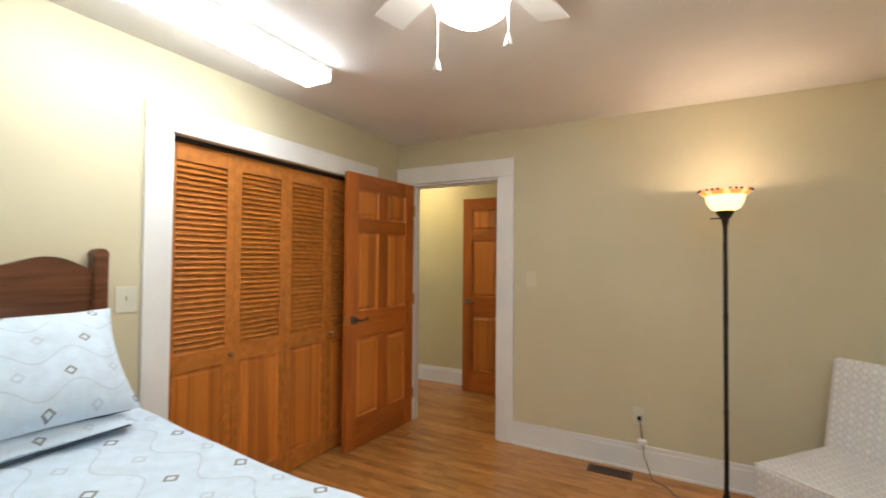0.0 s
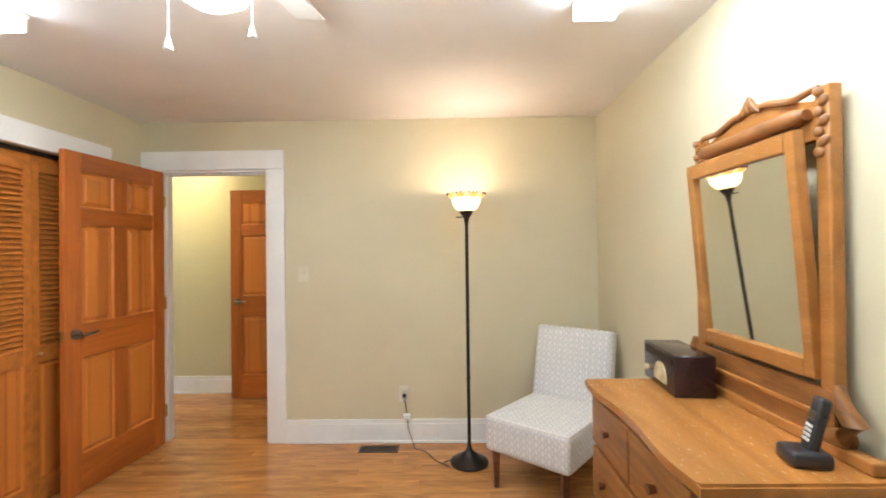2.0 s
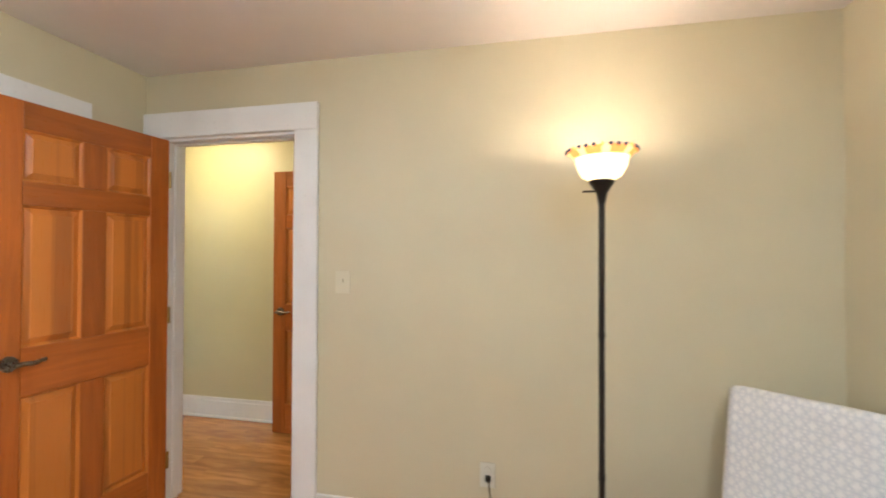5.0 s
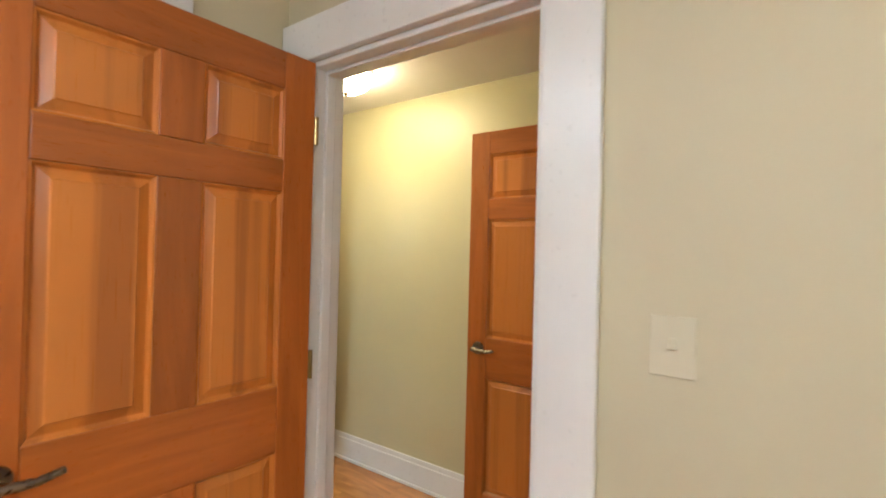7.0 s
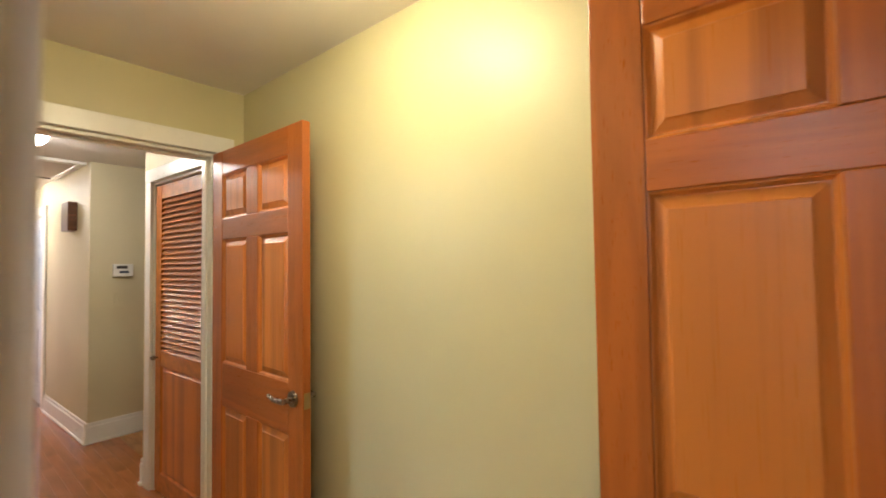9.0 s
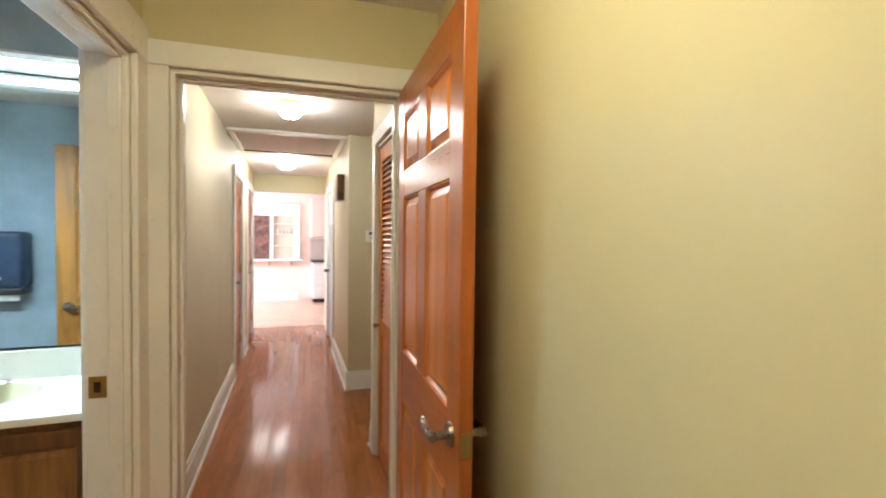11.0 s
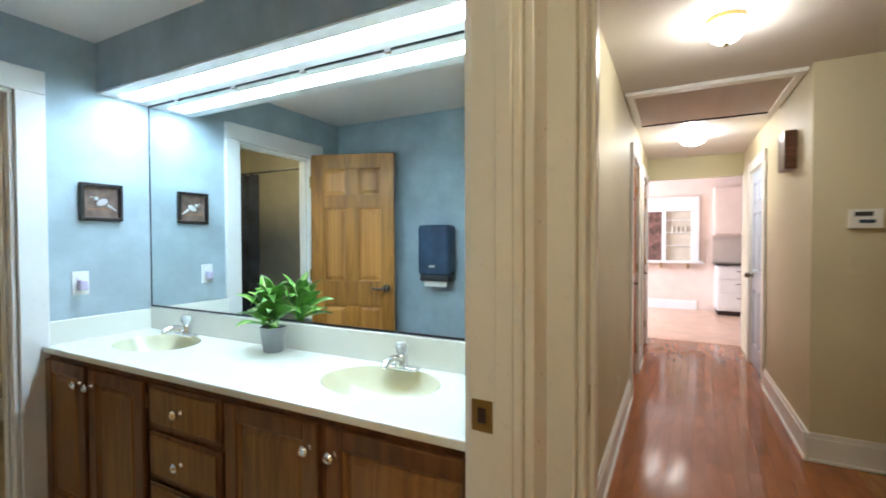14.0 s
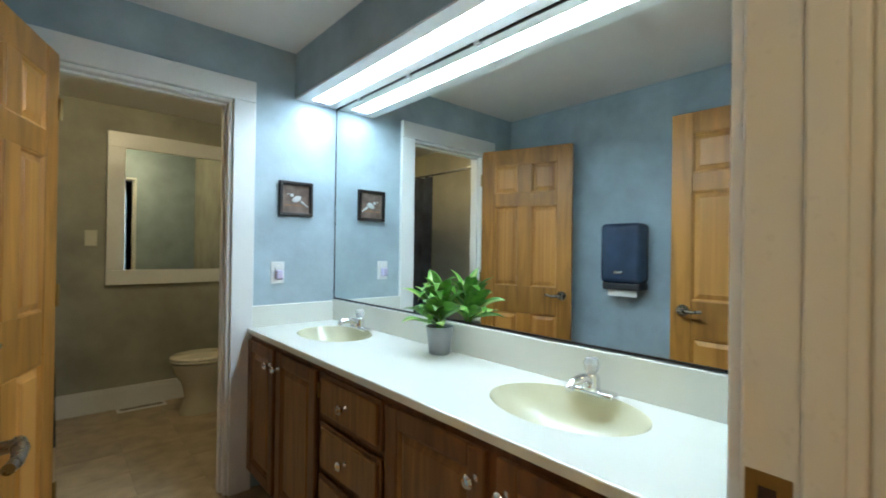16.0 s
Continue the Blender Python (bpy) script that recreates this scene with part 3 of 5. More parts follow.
# ---- bedroom things ----
six_panel_door("bedroom_door", "orange-stained pine six-panel door standing open into the bedroom", pose(0.155, -0.015, 0, 0, 0, -95.0), w=0.775)
grp = "folding closet doors"
for i in range(4):
    louver_leaf("closet_door", "orange pine louvered folding closet door, closed", pose(-0.052, -1.966 + 0.3765 * i, 0, 0, 0, 90) , 0.3745, h=1.975, split=0.80, knob_at=0.35 if i == 0 else (0.025 if i == 3 else None), group=grp)


def smooth_plane(nx, ny, f):
    """A grid of places f(u, v), with u and v also as the weave's coordinates."""
    bm = bmesh.new()
    uv = bm.loops.layers.uv.new("weave")
    g = [[bm.verts.new(f(i / nx, j / ny)) for j in range(ny + 1)] for i in range(nx + 1)]
    for i in range(nx):
        for j in range(ny):
            fc = bm.faces.new((g[i][j], g[i + 1][j], g[i + 1][j + 1], g[i][j + 1]))
            for lp, (a, b) in zip(fc.loops, ((i, j), (i + 1, j), (i + 1, j + 1), (i, j + 1))):
                lp[uv].uv = (a / nx, b / ny)
    return bm


def weave_uv(bm, s=1.0):
    """Weave coordinates in metres, by the way each face looks."""
    uv = bm.loops.layers.uv.verify()
    for f in bm.faces:
        n = f.normal
        ax = max(range(3), key=lambda k: abs(n[k]))
        for lp in f.loops:
            c = lp.vert.co
            lp[uv].uv = ((c.y, c.z) if ax == 0 else (c.x, c.z) if ax == 1 else (c.x, c.y))
    return bm


def rounded(x0, x1, y0, y1, z0, z1, r, cuts=4, puff=0.0):
    bm = B(x0, x1, y0, y1, z0, z1)
    bmesh.ops.bevel(bm, geom=bm.edges[:], offset=r, segments=cuts, affect="EDGES", profile=0.5)
    if puff:
        bmesh.ops.subdivide_edges(bm, edges=[e for e in bm.edges if e.calc_length() > 0.12], cuts=8, use_grid_fill=True)
        for v in bm.verts:
            v.co.z += puff * noise.noise(v.co * 5)
            v.co.x += puff * 0.5 * noise.noise(v.co * 4 + Vector((7, 0, 0)))
    bm.normal_update()
    return weave_uv(bm)


bed = thing("bed", "walnut bed with a pale blue diamond-patterned quilt", "bed")
part("mattress", rounded(0.12, 1.96, -3.50, -2.24, 0.28, 0.66, 0.06), BEDF, bed, "", True)
bm = rounded(0.085, 1.98, -3.53, -2.165, 0.16, 0.70, 0.055, 5, 0.012)
for v in bm.verts:
    if v.co.z > 0.6:
        v.co.z += 0.065 * max(0.0, 1 - (v.co.x / 0.85) ** 2)
part("quilt", bm, BEDF, bed, "pale blue quilt with small grey diamonds", True)
hb = part("headboard", B(0.035, 0.062, -3.52, -2.28, 0.25, 1.15), WALN, bed, "dark walnut headboard with a scrolled top")
for z0, z1, d in ((0.60, 0.90, 0.004), (0.915, 1.14, 0.010)):
    part("board", B(0.062, 0.064 + d, -3.50, -2.30, z0, z1, bev=0.002), WALN, hb)
bm = bmesh.new()
n = 60
top = [(-3.52 + 1.24 * i / n) for i in range(n + 1)]


def crest(y):
    u = abs(y + 2.90) / 0.62
    return 1.36 + 0.09 * (1 - u) ** 2 + 0.032 * math.sin(u * 9.5 + 0.9) - 0.015 * u + (0.03 if u < 0.12 else 0)


for x in (0.033, 0.068):
    lo = [bm.verts.new((x, y, 1.13)) for y in top]
    hi = [bm.verts.new((x, y, crest(y))) for y in top]
    for i in range(n):
        bm.faces.new((lo[i], lo[i + 1], hi[i + 1], hi[i]))
bm.verts.ensure_lookup_table()
k = n + 1
for i in range(n):
    bm.faces.new((bm.verts[k + i], bm.verts[k + i + 1], bm.verts[3 * k + i + 1], bm.verts[3 * k + i]))
part("scrolled_top", bm, WALN, hb)
for y in (-3.52, -2.29):
    bm = B(0.022, 0.082, y - 0.028, y + 0.028, 0, 1.40, bev=0.008)
    cyl(bm, 0.028, 0.028, (0.024, y, 1.395), (0.080, y, 1.395), 18)
    part("post", bm, WALN, bed)
    part("foot_post", B(1.99, 2.03, y - 0.025, y + 0.025, 0, 0.40, bev=0.006), WALN, bed)
for y in (-3.5, -2.31):
    part("side_rail", B(0.08, 1.99, y - 0.012, y + 0.012, 0.18, 0.30, bev=0.004), WALN, bed)


def pillow(m, label):
    t = thing("pillow", label, "pillow", m)

    def f(s):
        def g(u, v):
            a, b = 2 * u - 1, 2 * v - 1
            e = max(0, (1 - abs(a) ** 2.6)) ** 0.55 * max(0, (1 - abs(b) ** 2.6)) ** 0.55
            pinch = 1 - 0.07 * (1 - abs(a) ** 2) * abs(b) - 0.0
            p2 = 1 - 0.07 * (1 - abs(b) ** 2) * abs(a)
            return Vector((a * 0.36 * p2, b * 0.25 * pinch, s * (0.095 * e + 0.004 * noise.noise(Vector((a * 3, b * 3, s))))))
        return g
    bm = smooth_plane(28, 20, f(1))
    lay = bm.loops.layers.uv.verify()
    bm2 = smooth_plane(28, 20, f(-1))
    me = bpy.data.meshes.new("tmp")
    bm2.to_mesh(me)
    bm.from_mesh(me)
    bm2.free()
    bpy.data.meshes.remove(me)
    for fc in bm.faces:
        for lp in fc.loops:
            lp[lay].uv = (lp.vert.co.x * 1.3, lp.vert.co.y * 1.3)
    bmesh.ops.remove_doubles(bm, verts=bm.verts[:], dist=0.002)
    part("cushion", bm, BEDF, t, "", True)
    part("piping", tube(bmesh.new(), [(-0.33, -0.235, -0.012), (-0.15, -0.222, -0.03), (0, -0.220, -0.035), (0.15, -0.222, -0.03), (0.33, -0.235, -0.012)], 0.009, 6), NAVY, t, "dark blue piping")
    return t


# pillows lean on the headboard
pillow(pose(0.27, -2.645, 1.0, 0, 0, 90) @ pose(0, 0, 0, 55, 0, 0) @ Matrix.Diagonal((1.0, 0.88, 1.15, 1)), "plump pale blue patterned pillow against the headboard")
pillow(pose(0.27, -3.36, 1.0, 0, 0, 90) @ pose(0, 0, 0, 55, 0, 0) @ Matrix.Diagonal((1.0, 0.88, 1.15, 1)), "plump pale blue patterned pillow against the headboard")
pillow(pose(0.27, -2.66, 0.80, 0, 0, 90) @ pose(0, 0, 0, 6, 0, 0) @ Matrix.Diagonal((0.97, 0.66, 0.45, 1)), "flat pale blue pillow with dark piping under another")


def strip_light(x0, x1, y0, y1, label):
    t = thing("fluorescent_light", label, "ceiling light", group="ceiling strip lights")
    part("housing", B(x0 - 0.004, x1 + 0.004, y0 - 0.004, y1 + 0.004, H - 0.022, H, bev=0.003), WHITEP, t)
    part("diffuser", B(x0, x1, y0 + 0.012, y1 - 0.012, H - 0.078, H - 0.022, bev=0.008), FLUO, t, "glowing white plastic diffuser")
    for y in (y0, y1 - 0.012):
        part("end_cap", B(x0 - 0.002, x1 + 0.002, y, y + 0.012, H - 0.081, H - 0.022, bev=0.003), WHITEP, t)


strip_light(0.41, 0.58, -2.72, -1.49, "long white fluorescent strip light on the ceiling, lit")
strip_light(2.81, 2.97, -2.72, -1.49, "long white fluorescent strip light on the ceiling, lit")

fan = thing("ceiling_fan", "white ceiling fan with a lit glass bowl and two pull chains", "ceiling fan", pose(1.67, -2.10, 0))
part("canopy", lathe(bmesh.new(), [(0.07, H), (0.075, H - 0.03), (0.05, H - 0.06)], 24), WHITEP, fan, "", True)
part("motor", lathe(bmesh.new(), [(0.05, H - 0.05), (0.125, H - 0.07), (0.135, H - 0.12), (0.10, H - 0.17), (0.085, H - 0.20)], 32), WHITEP, fan, "", True)
part("bowl", lathe(bmesh.new(), [(0.085, 2.20), (0.115, 2.185), (0.118, 2.15), (0.098, 2.10), (0.056, 2.072), (0.0, 2.065)], 32), FANG, fan, "glowing white glass bowl", True)
for i in range(5):
    a = 7 + 72 * i
    b = part("blade", B(0.16, 0.54, -0.060, 0.062, -0.004, 0.004, bev=0.003), WHITEP, fan)
    b.matrix_basis = pose(0, 0, H - 0.085, 0, 0, a) @ pose(0, 0, 0, 11, 0, 0)
    b = part("blade_arm", B(0.10, 0.19, -0.018, 0.018, -0.005, 0.003, bev=0.002), BRASS, fan)
    b.matrix_basis = pose(0, 0, H - 0.090, 0, 0, a)
for x, y, z in ((-0.085, -0.045, 1.925), (0.10, 0.03, 1.99)):
    bm = cyl(bmesh.new(), 0.0018, 0.0018, (x, y, z + 0.02), (x, y, 2.19), 6)
    c = part("pull_chain", bm, WHITEP, fan)
    part("pull_knob", lathe(bmesh.new(), [(0.003, 0.035), (0.007, 0.025), (0.012, 0.003), (0.011, 0.0)], 14, (x, y, z)), WHITEP, c, "white bell-shaped pull", True)

lamp = thing("floor_lamp", "black metal torchiere floor lamp with a lit stained-glass bowl", "floor lamp", pose(2.415, -0.33, 0))
part("base", lathe(bmesh.new(), [(0.125, 0.0), (0.128, 0.012), (0.115, 0.024), (0.07, 0.040), (0.05, 0.062), (0.022, 0.085), (0.014, 0.11)], 32), BLACK, lamp, "", True)
part("pole", cyl(bmesh.new(), 0.0115, 0.0115, (0, 0, 0.09), (0, 0, 1.60), 16), BLACK, lamp, "", True)
for z in (0.55, 1.08):
    part("collar", cyl(bmesh.new(), 0.0135, 0.0135, (0, 0, z), (0, 0, z + 0.02), 16), BLACK, lamp, "", True)
part("socket_cup", lathe(bmesh.new(), [(0.012, 1.585), (0.016, 1.60), (0.020, 1.625), (0.040, 1.655), (0.046, 1.665), (0.046, 1.672)], 24), BLACK, lamp, "", True)
part("switch_arm", cyl(bmesh.new(), 0.004, 0.004, (-0.07, 0, 1.632), (-0.02, 0, 1.632), 8), BLACK, lamp)
sh = part("shade", lathe(bmesh.new(), [(0.044, 1.672), (0.072, 1.688), (0.090, 1.722), (0.096, 1.760)], 32), BOWL, lamp, "glowing cream glass bowl with a beaded amber rim", True)
sh.data.polygons[0].use_smooth = True
for i in range(24):
    a = 2 * math.pi * i / 24
    bm = B(-0.0145, 0.0145, -0.002, 0.002, 0, 0.036, bev=0.001)
    o = part("glass_tile", bm, (AMBER, HONEY)[i % 3 == 0], sh)
    o.matrix_basis = pose(0.098 * math.cos(a), 0.098 * math.sin(a), 1.757, 0, 0, math.degrees(a) + 90) @ pose(0, 0, 0, 47, 0, 0)
for i in range(28):
    a = 2 * math.pi * (i + 0.5) / 28
    bm = bmesh.new()
    bmesh.ops.create_uvsphere(bm, u_segments=8, v_segments=6, radius=0.0075)
    o = part("rim_bead", bm, (RIMG, AMBER)[i % 4 == 0], sh, "", True)
    o.matrix_basis = pose(0.126 * math.cos(a), 0.126 * math.sin(a), 1.783)
bm = bmesh.new()
bmesh.ops.create_uvsphere(bm, u_segments=12, v_segments=8, radius=0.032, matrix=pose(0, 0, 1.745))
part("bulb", bm, BULB, lamp, "lit bulb", True)
part("cord", tube(bmesh.new(), [(-0.12, 0.02, 0.012), (-0.17, 0.0, 0.006), (-0.13, -0.07, 0.006), (-0.22, 0.02, 0.006), (-0.30, 0.16, 0.006), (-0.38, 0.20, 0.012), (-0.43, 0.27, 0.12), (-0.445, 0.292, 0.24), (-0.455, 0.305, 0.30), (-0.462, 0.318, 0.345)], 0.0035, 6), CORD, lamp, "thin brown cord to the socket")
part("foot_switch", rounded(-0.47, -0.415, 0.262, 0.30, 0.185, 0.225, 0.010, 3), WHITEP, lamp, "white inline switch on the cord")
part("plug", B(-0.475, -0.449, 0.300, 0.321, 0.335, 0.36, bev=0.004), BLACK, lamp)
plate("wall_socket", "ivory wall socket with the lamp plug in it", pose(1.95, 0, 0.358), "socket")
plate("light_switch", "ivory light switch beside the bedroom doorway", pose(1.212, 0, 1.25), "switch", SWITCHP, 0.040)
plate("bed_switch", "ivory light switch beside the closet trim", pose(0, -2.158, 1.197, 0, 0, 90), "switch", PLASTIC, 0.046)

reg = thing("floor_register", "brown metal slotted floor vent near the baseboard", "floor vent", pose(1.78, -0.125, 0))
part("frame", strips_bm([(-0.14, 0.14, -0.055, -0.043, 0, 0.005), (-0.14, 0.14, 0.043, 0.055, 0, 0.005), (-0.14, -0.125, -0.043, 0.043, 0, 0.005), (0.125, 0.14, -0.043, 0.043, 0, 0.005)], 0.001), VENT, reg)
# dark sheet in place of the shade down the vent's slots
part("backing", B(-0.125, 0.125, -0.043, 0.043, 0.0005, 0.0015), GAPSHADE, reg)
sm = mesh("slat", B(-0.003, 0.003, -0.043, 0.043, 0.0015, 0.0042), VENT)
for i in range(18):
    part("slat", sm, VENT, reg).location = (-0.118 + 0.0139 * i, 0, 0)

# slipper chair, turned into the corner
ch = thing("slipper_chair", "armless slipper chair in grey and white trellis fabric with dark legs", "chair", pose(2.93, -0.53, 0, 0, 0, -40))
part("seat", rounded(-0.27, 0.27, -0.36, 0.25, 0.22, 0.43, 0.03, 4, 0.004), CHAIRF, ch, "", True)
bk = part("backrest", rounded(-0.265, 0.265, -0.055, 0.055, 0.0, 0.62, 0.03, 4, 0.004), CHAIRF, ch, "", True)
bk.matrix_basis = pose(0, 0.215, 0.27, -11, 0, 0)
part("piping", tube(bmesh.new(), [(-0.26, -0.35, 0.425), (0, -0.357, 0.426), (0.26, -0.35, 0.425), (0.262, 0.12, 0.425)], 0.005, 6), CHAIRF, ch)
for x, y in ((-0.22, -0.31), (0.22, -0.31), (-0.22, 0.2), (0.22, 0.2)):
    part("leg", cyl(bmesh.new(), 0.020, 0.030, (x, y, 0), (x, y, 0.23), 4), WALN, ch, "dark tapered wooden leg")

# dresser with its mirror
dr = thing("dresser", "golden oak dresser with a serpentine front and dark pulls", "dresser")
part("body", B(2.915, 3.355, -2.17, -1.36, 0.10, 0.81, bev=0.004), OAKD, dr)
bm = bmesh.new()
pts = [(3.365, -1.325)]
n = 40
for i in range(n + 1):
    u = i / n
    pts.append((2.885 - 0.011 * math.sin(u * math.pi * 3) * (1 if u < 0.34 or u > 0.66 else 0.8), -1.325 - 0.885 * u))
pts.append((3.365, -2.21))
lo = [bm.verts.new((x, y, 0.812)) for x, y in pts]
hi = [bm.verts.new((x, y, 0.84)) for x, y in pts]
bm.faces.new(lo)
bm.faces.new(hi)
for i in range(len(pts)):
    j = (i + 1) % len(pts)
    bm.faces.new((lo[i], lo[j], hi[j], hi[i]))
bmesh.ops.bevel(bm, geom=[e for e in bm.edges if all(v.co.z > 0.83 for v in e.verts)], offset=0.008, segments=2, affect="EDGES")
part("top", bm, OAK, dr, "worn golden oak top with rounded edge")
for i, (z0, z1) in enumerate(((0.60, 0.79), (0.37, 0.58), (0.14, 0.35))):
    for y0, y1 in (((-1.755, -1.385), (-2.145, -1.765)) if i == 0 else ((-2.145, -1.385),)):
        d = part("drawer", B(2.895, 2.914, y0, y1, z0, z1, bev=0.005), OAKD, dr)
        for q in ((0.5,) if i == 0 else (0.18, 0.82)):
            yy = y0 + (y1 - y0) * q
            part("pull", cyl(bmesh.new(), 0.017, 0.012, (2.871, yy, (z0 + z1) / 2), (2.895, yy, (z0 + z1) / 2), 14), WALN, d, "dark round pull", True)
for y in (-2.15, -1.38):
    for x in (2.935, 3.335):
        part("leg", B(x - 0.02, x + 0.02, y - 0.02, y + 0.02, 0, 0.10, bev=0.004), OAKD, dr)
mi = thing("dresser_mirror", "carved golden oak framed mirror standing on the dresser", "mirror")
mx = 3.30
part("base_rail", B(3.315, 3.36, -2.18, -1.36, 0.840, 0.875, bev=0.006), OAK, mi)
part("back_panel", B(3.325, 3.35, -2.06, -1.41, 0.875, 1.01, bev=0.004), OAKD, mi)
part("back_moulding", B(3.313, 3.325, -2.05, -1.42, 0.93, 0.945, bev=0.003), OAK, mi)
for y in (-2.036, -1.432):
    s = 1 if y > -1.7 else -1
    bm = B(3.33, 3.368, y - 0.024, y + 0.024, 0.875, 1.845, bev=0.006)
    part("post", bm, OAK, mi)
    bm = tube(bmesh.new(), [(3.33, y, 0.885), (3.33, y + s * 0.06, 0.90), (3.33, y + s * 0.085, 0.94), (3.33, y + s * 0.05, 0.975), (3.33, y + s * 0.035, 1.03)], [0.02, 0.028, 0.028, 0.022, 0.012], 10)
    part("scroll", bm, OAKD, mi, "", True)
    for k in range(7):
        bm = bmesh.new()
        bmesh.ops.create_uvsphere(bm, u_segments=10, v_segments=6, radius=0.016)
        o = part("carved_bead", bm, OAKD, mi, "", True)
        o.matrix_basis = pose(3.328, y + 0.008 * (-1) ** k, 1.83 - 0.028 * k, 25 * (-1) ** k, 0, 0) @ Matrix.Diagonal((0.6, 1.2, 0.9, 1))
gf = part("glass_frame", strips_bm([(-0.02, 0.015, -2.018, -1.982, 0.0, 0.70), (-0.02, 0.015, -1.505, -1.468, 0.0, 0.70), (-0.022, 0.017, -1.982, -1.505, 0.0, 0.055), (-0.022, 0.017, -1.982, -1.505, 0.645, 0.70)], 0.005), OAK, mi, "oak frame tilted forward")
gf.matrix_basis = pose(3.332, 0, 1.03, 0, -4.2, 0)
part("glass", B(-0.004, 0.008, -1.983, -1.504, 0.05, 0.65), OLDMIR, gf, "old bevelled mirror glass")
part("top_board", B(3.336, 3.362, -2.03, -1.455, 1.70, 1.80, bev=0.004), OAK, mi)
part("roll_moulding", tube(bmesh.new(), [(3.318, -2.00, 1.775), (3.316, -1.96, 1.775), (3.316, -1.52, 1.775), (3.318, -1.48, 1.775)], [0.016, 0.026, 0.026, 0.016], 14), OAKD, mi, "turned oak roll", True)
n = 40
bm = bmesh.new()
rows = []
for i in range(n + 1):
    y = -2.03 + 0.575 * i / n
    u = abs(y + 1.745) / 0.315
    h = 1.83 + 0.035 * math.cos(u * 2.6) + 0.02 * (u > 0.85)
    rows.append([bm.verts.new(p) for p in ((3.338, y, 1.80), (3.360, y, 1.80), (3.360, y, h), (3.338, y, h))])
for a, b in zip(rows, rows[1:]):
    for k in range(4):
        bm.faces.new((a[k], a[(k + 1) % 4], b[(k + 1) % 4], b[k]))
bm.faces.new(rows[0])
bm.faces.new(rows[-1])
part("crest", bm, OAK, mi)
for s in (-1, 1):
    pts = []
    for k in range(15):
        a = k / 14
        pts.append((3.332, -1.745 + s * (0.03 + 0.25 * a), 1.862 - 0.028 * a + 0.007 * math.sin(a * 8)))
    part("carved_scroll", tube(bmesh.new(), pts, [0.012 - 0.005 * abs(k / 14 - 0.5) for k in range(15)], 8), OAKD, mi, "", True)
for k in range(-2, 3):
    bm = bmesh.new()
    bmesh.ops.create_uvsphere(bm, u_segments=10, v_segments=6, radius=0.02)
    o = part("carved_shell", bm, OAKD, mi, "", True)
    o.matrix_basis = pose(3.330, -1.745 + 0.016 * k, 1.885 - 0.004 * k * k, 22 * k, 0, 0) @ Matrix.Diagonal((0.6, 0.5, 1.6, 1))

ra = thing("table_radio", "dark maroon vintage table radio with a cream dial", "radio", pose(3.225, -1.445, 0.84, 0, 0, -95))
part("case", rounded(-0.16, 0.16, -0.075, 0.075, 0.0, 0.158, 0.006, 3), BAKE, ra, "", True)
bm = cyl(bmesh.new(), 0.062, 0.062, (0.03, -0.076, 0.045), (0.03, -0.080, 0.045), 28)
bmesh.ops.bisect_plane(bm, geom=bm.verts[:] + bm.edges[:] + bm.faces[:], plane_co=(0, 0, 0.03), plane_no=(0, 0, -1), clear_outer=True)
part("dial", bm, DIAL, ra, "cream half-round dial")
for i in range(9):
    part("grille_bar", B(-0.145, 0.145, -0.0785, -0.075, 0.115 + 0.0035 * i, 0.1168 + 0.0035 * i), BAKE, ra)
part("tuning_knob", cyl(bmesh.new(), 0.013, 0.011, (-0.115, -0.075, 0.05), (-0.115, -0.092, 0.05), 16), DIAL, ra, "", True)
ph = thing("cordless_phone", "black and grey cordless phone upright in its cradle", "telephone", pose(3.215, -2.10, 0.84, 0, 0, -102) @ Matrix.Scale(0.88, 4))
part("cradle", rounded(-0.05, 0.05, -0.055, 0.055, 0.0, 0.045, 0.014, 3), PHONE, ph, "", True)
hs = part("handset", rounded(-0.024, 0.024, -0.016, 0.016, 0.0, 0.17, 0.010, 3), PHONE, ph, "", True)
hs.matrix_basis = pose(0, 0.01, 0.03, -14, 0, 0)
for i in range(12):
    part("key", B(-0.016 + 0.012 * (i % 3), -0.007 + 0.012 * (i % 3), -0.0185, -0.016, 0.035 + 0.014 * (i // 3), 0.044 + 0.014 * (i // 3), bev=0.001), WHITEP, hs)
part("display", B(-0.016, 0.016, -0.0175, -0.016, 0.098, 0.125), NICKEL, hs)

# ---- hall things ----
six_panel_door("hall_end_door", "orange-stained pine six-panel door open beside the hall wall", pose(1.035, 1.005, 0, 0, 0, 180), w=0.872, h=2.03, handles=((1, "lever"), (-1, "lever")), hinge_side=1)
six_panel_door("long_hall_door", "orange-stained pine six-panel door open against the hall wall", pose(-1.775, 1.045, 0, 0, 0, 0), w=0.80)
dome_light("hall_light", "round lit glass ceiling light near the bathroom door", pose(-0.43, 0.67, HH), 0.14, HGLOBE)
dome_light("long_hall_light", "round lit glass ceiling light in the long hall", SKEW @ pose(-3.28, 0.60, HH), 0.085, GLOBE)
dome_light("long_hall_light", "round lit glass ceiling light past the attic hatch", SKEW @ pose(-5.82, 0.54, HH), 0.12, GLOBE)
st = thing("strike_plate", "small brass strike plate on the bathroom jamb", "strike plate")
